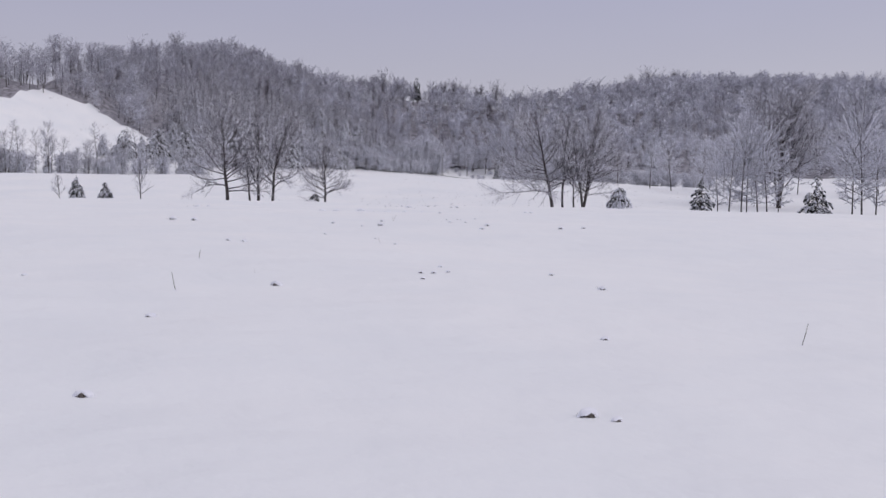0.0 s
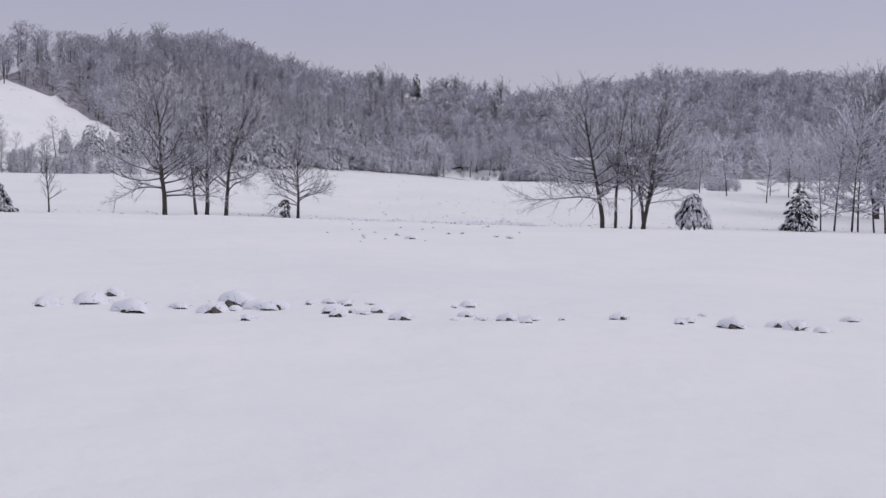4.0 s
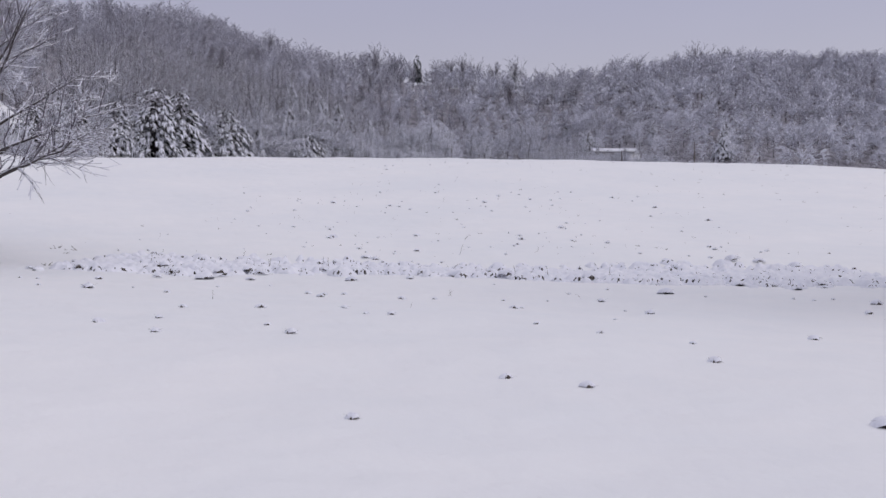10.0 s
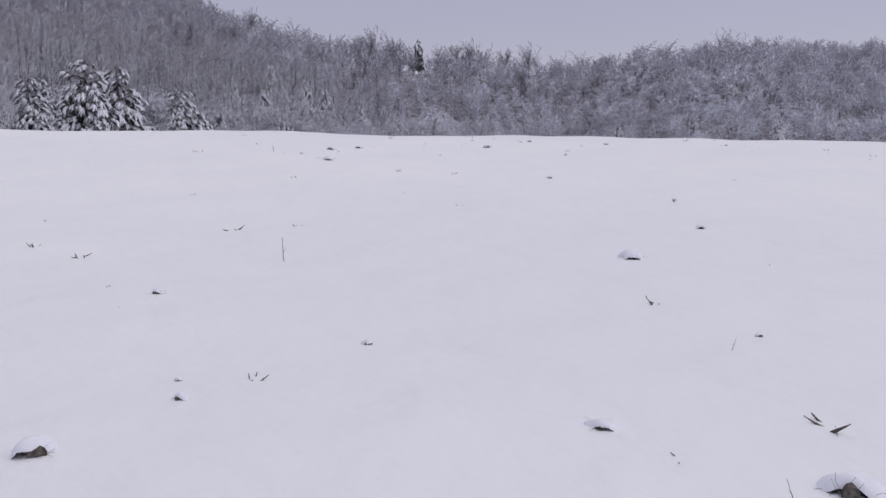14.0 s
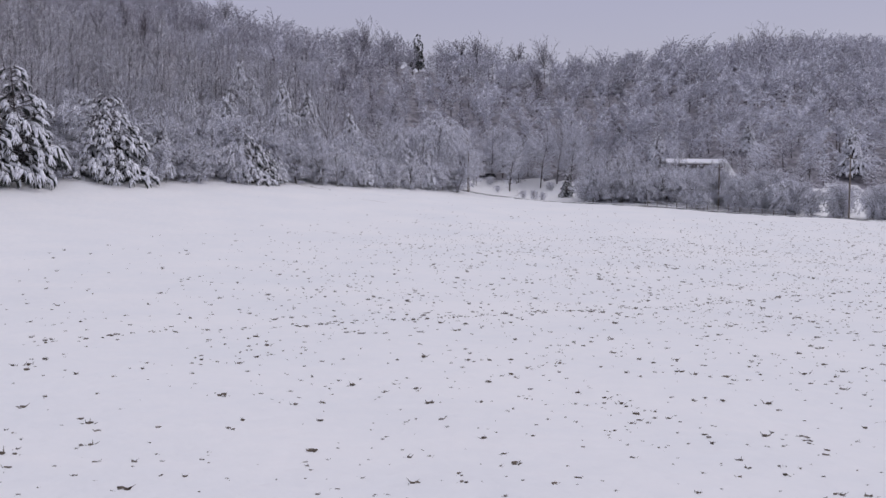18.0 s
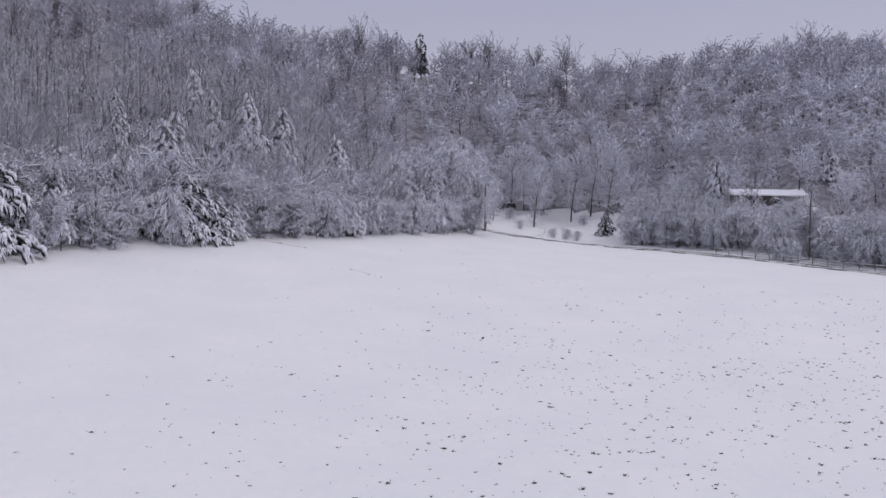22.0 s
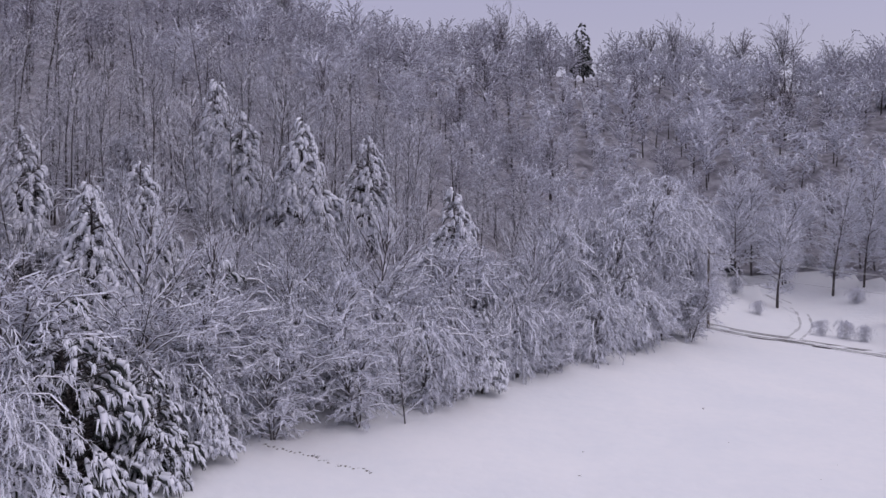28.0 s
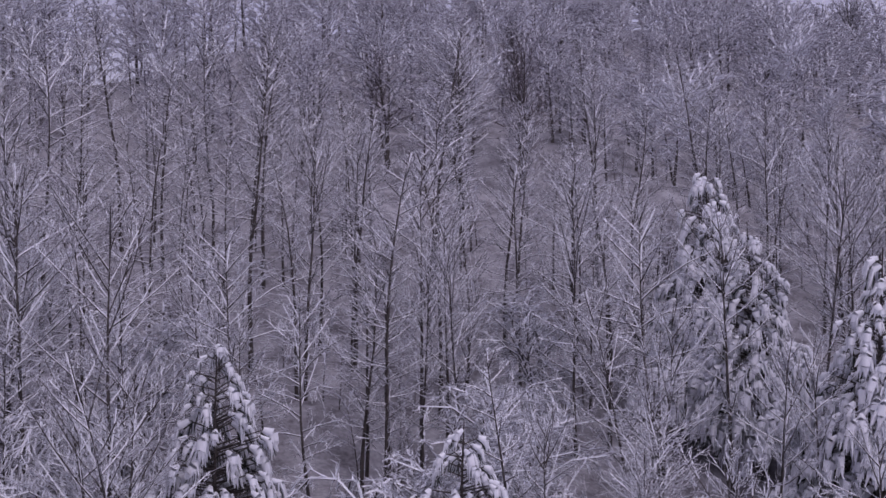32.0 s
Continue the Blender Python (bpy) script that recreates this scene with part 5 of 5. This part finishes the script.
def pole_thing(x, y, tall):
    root = tagged(new("utility_pole"), "weathered wooden utility pole beside the lane", "utility pole", "utility poles")
    v, f = tubes([(0, 0, -0.4, 0, 0, tall * 0.5, 0.16, 0.14), (0, 0, tall * 0.5, 0, 0, tall, 0.14, 0.11), (0, 0, tall, 0, 0, tall + 0.03, 0.11, 0.01)], 10)
    child("post", mesh_np("post", v, [f], [POLEWOOD], smooth=True), root)
    part("crossarm", box_bm(-0.9, -0.06, tall - 0.75, 0.9, 0.06, tall - 0.62, 0.01), POLEWOOD, root)
    for dx in (-0.8, 0.0, 0.8):
        bm = bmesh.new()
        bmesh.ops.create_cone(bm, cap_ends=True, segments=8, radius1=0.05, radius2=0.035, depth=0.14, matrix=Matrix.Translation((dx, 0, tall - 0.55 if dx else tall + 0.08)))
        part("insulator", bm, GLASS, root)
    root.matrix_basis = Matrix.LocRotScale((x, y, ground_at(x, y)), Euler((0, 0, -0.75)), None)
    return (x, y, ground_at(x, y) + tall)


tops = [pole_thing(x, y, tall) for x, y, tall in ((-0.2, 446.6, 9.4), (52.5, 421, 9.6), (66.8, 387.5, 11.5), (104, 330, 11.0))]
for a, b in zip(tops[:-1], tops[1:]):
    for off, drop in ((-0.5, 0.7), (0.4, 0.7), (0.1, 2.6)):
        rows, last = [], None
        for k in range(25):
            u = k / 24
            p = [a[i] + (b[i] - a[i]) * u for i in range(3)]
            p[0] += off * 0.7
            p[1] += off * 0.7
            p[2] -= drop + 4 * 1.1 * u * (1 - u)
            if last:
                rows.append((*last, *p, 0.022, 0.022))
            last = p
        way = np.array([q[:3] for q in rows] + [rows[-1][3:6]])
        ring = np.array([[math.cos(q), math.sin(q)] for q in np.arange(5) * 1.2566]) * 0.02
        v = np.stack([way + np.array([c_ * 0.6, c_ * 0.8, s_]) for c_, s_ in ring], 1).reshape(-1, 3)
        f = np.array([(k * 5 + i, k * 5 + (i + 1) % 5, k * 5 + 5 + (i + 1) % 5, k * 5 + 5 + i) for k in range(24) for i in range(5)])
        tagged(new("overhead_wire", mesh_np("overhead_wire", v, [f], [WIRE], smooth=True)), "sagging overhead wire with snow on it between poles", "wire", "overhead wires")


# ---- the long house and the yard ----
def long_house(x, y, turn):
    z = ground_at(x, y)
    root = tagged(new("long_house"), "long low house with a pale snowy roof and an open porch", "house")
    part("wall", box_bm(-6.2, 0.5, -1.2, 3.2, 5.0, 2.5, 0.02), WALLWOOD, root)
    part("porch_floor", box_bm(-6.6, -1.7, -1.0, 7.0, 5.2, -0.05, 0.02), POLEWOOD, root)
    for px_ in (-6.2, -3.0, 0.2, 3.4, 6.6):
        part("porch_post", box_bm(px_ - 0.07, -1.5, -0.1, px_ + 0.07, -1.36, 2.5, 0.01), POLEWOOD, root)
    for py_ in (2.0, 4.9):
        part("porch_post", box_bm(6.53, py_, -0.1, 6.67, py_ + 0.14, 2.5, 0.01), POLEWOOD, root)
    for r_ in (0.45, 0.9):
        part("rail", box_bm(3.4, -1.46, r_, 6.6, -1.4, r_ + 0.07, 0.005), POLEWOOD, root)
    bm = bmesh.new()
    prof = [(-2.2, 2.45), (1.7, 3.35), (5.6, 2.45), (5.6, 2.65), (1.7, 3.58), (-2.2, 2.65)]
    ends = [[bm.verts.new((ex, py_, pz_)) for py_, pz_ in prof] for ex in (-7.1, 7.4)]
    bm.faces.new(ends[0])
    bm.faces.new(ends[1][::-1])
    for k in range(6):
        bm.faces.new((ends[0][k], ends[0][(k + 1) % 6], ends[1][(k + 1) % 6], ends[1][k]))
    roof = part("roof", bm, METAL, root, "pale sheet roof")
    bm = bmesh.new()
    prof = [(-2.15, 2.67), (1.7, 3.6), (5.5, 2.67), (5.45, 2.8), (1.7, 3.76), (-2.05, 2.8)]
    ends = [[bm.verts.new((ex, py_, pz_)) for py_, pz_ in prof] for ex in (-7.0, 7.3)]
    bm.faces.new(ends[0])
    bm.faces.new(ends[1][::-1])
    for k in range(6):
        bm.faces.new((ends[0][k], ends[0][(k + 1) % 6], ends[1][(k + 1) % 6], ends[1][k]))
    part("roof_snow", bm, SHADE_BLUE_SNOW, roof, "layer of snow on the roof")
    for wx in (-5.0, -2.4, 1.6):
        win = part("window", box_bm(wx - 0.5, 0.44, 0.9, wx + 0.5, 0.49, 1.9), METAL, root, "pale window frame")
        part("pane", box_bm(wx - 0.42, 0.42, 0.97, wx + 0.42, 0.437, 1.83), GLASS, win)
    part("door", box_bm(-0.75, 0.44, 0.0, 0.2, 0.49, 2.05, 0.01), POLEWOOD, root)
    root.matrix_basis = Matrix.LocRotScale((x, y, z - 0.2), Euler((0, 0, turn)), None)


long_house(55.2, 451.5, -0.12)


def car_thing(x, y, turn):
    """A dark estate car under snow."""
    root = tagged(new("parked_car"), "dark car parked in the yard with snow on its roof", "car")
    bm = bmesh.new()
    prof = [(-2.2, 0.35), (-2.25, 0.75), (-2.1, 0.98), (-1.0, 1.02), (2.1, 1.0), (2.25, 0.7), (2.2, 0.35)]
    ends = [[bm.verts.new((a, s, z)) for a, z in prof] for s in (-0.88, 0.88)]
    bm.faces.new(ends[0])
    bm.faces.new(ends[1][::-1])
    for k in range(7):
        bm.faces.new((ends[0][k], ends[0][(k + 1) % 7], ends[1][(k + 1) % 7], ends[1][k]))
    bmesh.ops.bevel(bm, geom=bm.edges[:], offset=0.05, segments=2, affect="EDGES")
    part("body", bm, CARPAINT, root)
    bm = bmesh.new()
    low, high = [(-1.05, 1.0), (2.1, 1.0)], [(-0.45, 1.52), (1.85, 1.52)]
    vs = [bm.verts.new((a, s * w, z)) for s in (-1, 1) for (a, z), w in ((low[0], 0.82), (low[1], 0.82), (high[1], 0.68), (high[0], 0.68))]
    for idx in ((0, 1, 2, 3), (7, 6, 5, 4), (0, 4, 5, 1), (1, 5, 6, 2), (2, 6, 7, 3), (3, 7, 4, 0)):
        bm.faces.new([vs[i] for i in idx])
    bmesh.ops.bevel(bm, geom=bm.edges[:], offset=0.04, segments=2, affect="EDGES")
    part("cabin_glass", bm, GLASS, root, "dark car windows")
    part("roof_snow", box_bm(-0.5, -0.66, 1.53, 1.85, 0.66, 1.68, 0.06), SHADE_BLUE_SNOW, root, "snow on the car roof")
    part("bonnet_snow", box_bm(-2.05, -0.78, 1.02, -1.1, 0.78, 1.1, 0.03), SHADE_BLUE_SNOW, root, "snow on the bonnet")
    for wx in (-1.4, 1.4):
        for s in (-0.84, 0.84):
            bm = bmesh.new()
            bmesh.ops.create_cone(bm, cap_ends=True, segments=18, radius1=0.33, radius2=0.33, depth=0.22, matrix=Matrix.Translation((wx, s, 0.33)) @ Matrix.Rotation(radians(90), 4, "X"))
            wheel = part("wheel", bm, RUBBER, root)
            bm = bmesh.new()
            bmesh.ops.create_cone(bm, cap_ends=True, segments=14, radius1=0.2, radius2=0.2, depth=0.235, matrix=Matrix.Translation((wx, s, 0.33)) @ Matrix.Rotation(radians(90), 4, "X"))
            part("rim", bm, METAL, wheel)
    root.matrix_basis = Matrix.LocRotScale((x, y, ground_at(x, y) + 0.05), Euler((0, 0, turn)), None)


car_thing(6.2, 482.5, 0.1)

# bushes before the long house
for x, y, size in ((45, 440, 0.8), (47.5, 441.5, 0.85), (50, 440, 0.8), (52, 443, 0.75), (44, 446, 0.95), (48.5, 445.5, 0.9), (42, 449, 0.9), (54, 441, 0.6), (49.5, 448.2, 0.72), (52.2, 447.6, 0.66), (47.0, 449.0, 0.8), (57, 446, 0.5)):
    copied(shrubs[int(x * 10) % 6], x, y, x, size)
# yard trees and shrubs
YARD = "snow-covered bare shade tree in the yard beside the lane"
for x, y, tall, seed in ((11.2, 467.2, 11.5, 501), (19.9, 474.0, 14, 502), (24.4, 475.5, 15, 503), (7.2, 477.0, 13, 504), (27.5, 471.5, 13, 505), (14.5, 479.0, 12, 506), (31.0, 463.0, 9, 507), (10.5, 484.0, 13, 508)):
    w, tw = branchy(seed, tall, 4.3 * tall / 13, 0.18, 38, (0.3, 0.95), 0.05, 11, 5, 0.42, 0.75, belly=0.45, radius=0.2, bough=0.05, top=0.4)
    placed(wood_thing("shade_tree", YARD, "tree", w, tw, "yard trees", 0.03, 0.125, 0.07, 1.1), x, y, seed)
placed(laden_conifer("cedar_tree", "dark upright cedar at the yard's edge", 511, 6.2, 1.9, "", 170, 0.35, 0.04, 0.1, 0.7, needle=1.4, load=0.8), 24.6, 457.5)
for x, y, size in ((15.9, 451.4, 0.36), (13.6, 452.2, 0.3), (17.9, 450.2, 0.32), (7.9, 461.8, 0.28), (6.4, 471.2, 0.4), (22, 470, 0.4), (12.5, 484.5, 0.42), (15.5, 485.5, 0.4), (18.5, 485, 0.45), (21.5, 484, 0.5), (28.5, 452.5, 0.75), (33, 448, 0.9)):
    copied(shrubs[1 + 3 * (int(x) % 2)], x, y, x, size)
# trees on the point of the wood above the lane
BENT = "tall broadleaf tree with drooping branches thick with snow"
for x, y, tall, seed in ((-4.5, 447.5, 17, 521), (-8.5, 442.0, 14, 522), (-2.0, 451, 14, 523), (-12.5, 433, 12, 524), (-17, 424, 11, 525), (-29.5, 392.5, 9, 526)):
    w, tw = branchy(seed, tall, 4.4 * tall / 15, 0.04, 56, (0.7, 1.15), -1.7, 12, 4, 0.3, 0.85, lift=-0.1, hang=0.4, belly=0.4, stems=2, lean=0.08, radius=0.14, bough=0.04, top=0.35, bends=5)
    placed(wood_thing("snowy_tree", BENT, "tree", w, tw, "snow-bowed trees", 0.026, 0.115, 0.06, 1.1), x, y, seed)

# ---- the wooden fence beside the lane ----
def fence(x0, y0, x1, y1):
    root = tagged(new("rail_fence"), "weathered post-and-rail fence with snow on its rails beside the lane", "fence")
    n = max(2, int(math.hypot(x1 - x0, y1 - y0) / 2.5))
    pts = [(x0 + (x1 - x0) * k / n, y0 + (y1 - y0) * k / n) for k in range(n + 1)]
    zs = [ground_at(*q) for q in pts]
    for (x, y), z in zip(pts, zs):
        v, f = tubes([(x, y, z - 0.3, x, y, z + 1.15, 0.07, 0.065), (x, y, z + 1.15, x, y, z + 1.17, 0.065, 0.01)], 6)
        child("fence_post", mesh_np("fence_post", v, [f], [POLEWOOD]), root)
    for k in range(n):
        for h in (0.45, 0.95):
            row = [(*pts[k], zs[k] + h, *pts[k + 1], zs[k + 1] + h, 0.055, 0.05)]
            v, f = tubes(row, 5)
            rail = child("rail", mesh_np("rail", v, [f], [POLEWOOD]), root)
            v, f = caps(row, 1.2, 0.05, 1.0)
            child("rail_snow", mesh_np("rail_snow", v, [f], [SHADE_BLUE_SNOW]), rail, "snow lying on the rail")


fence(38.5, 426.5, 60.5, 402.5)
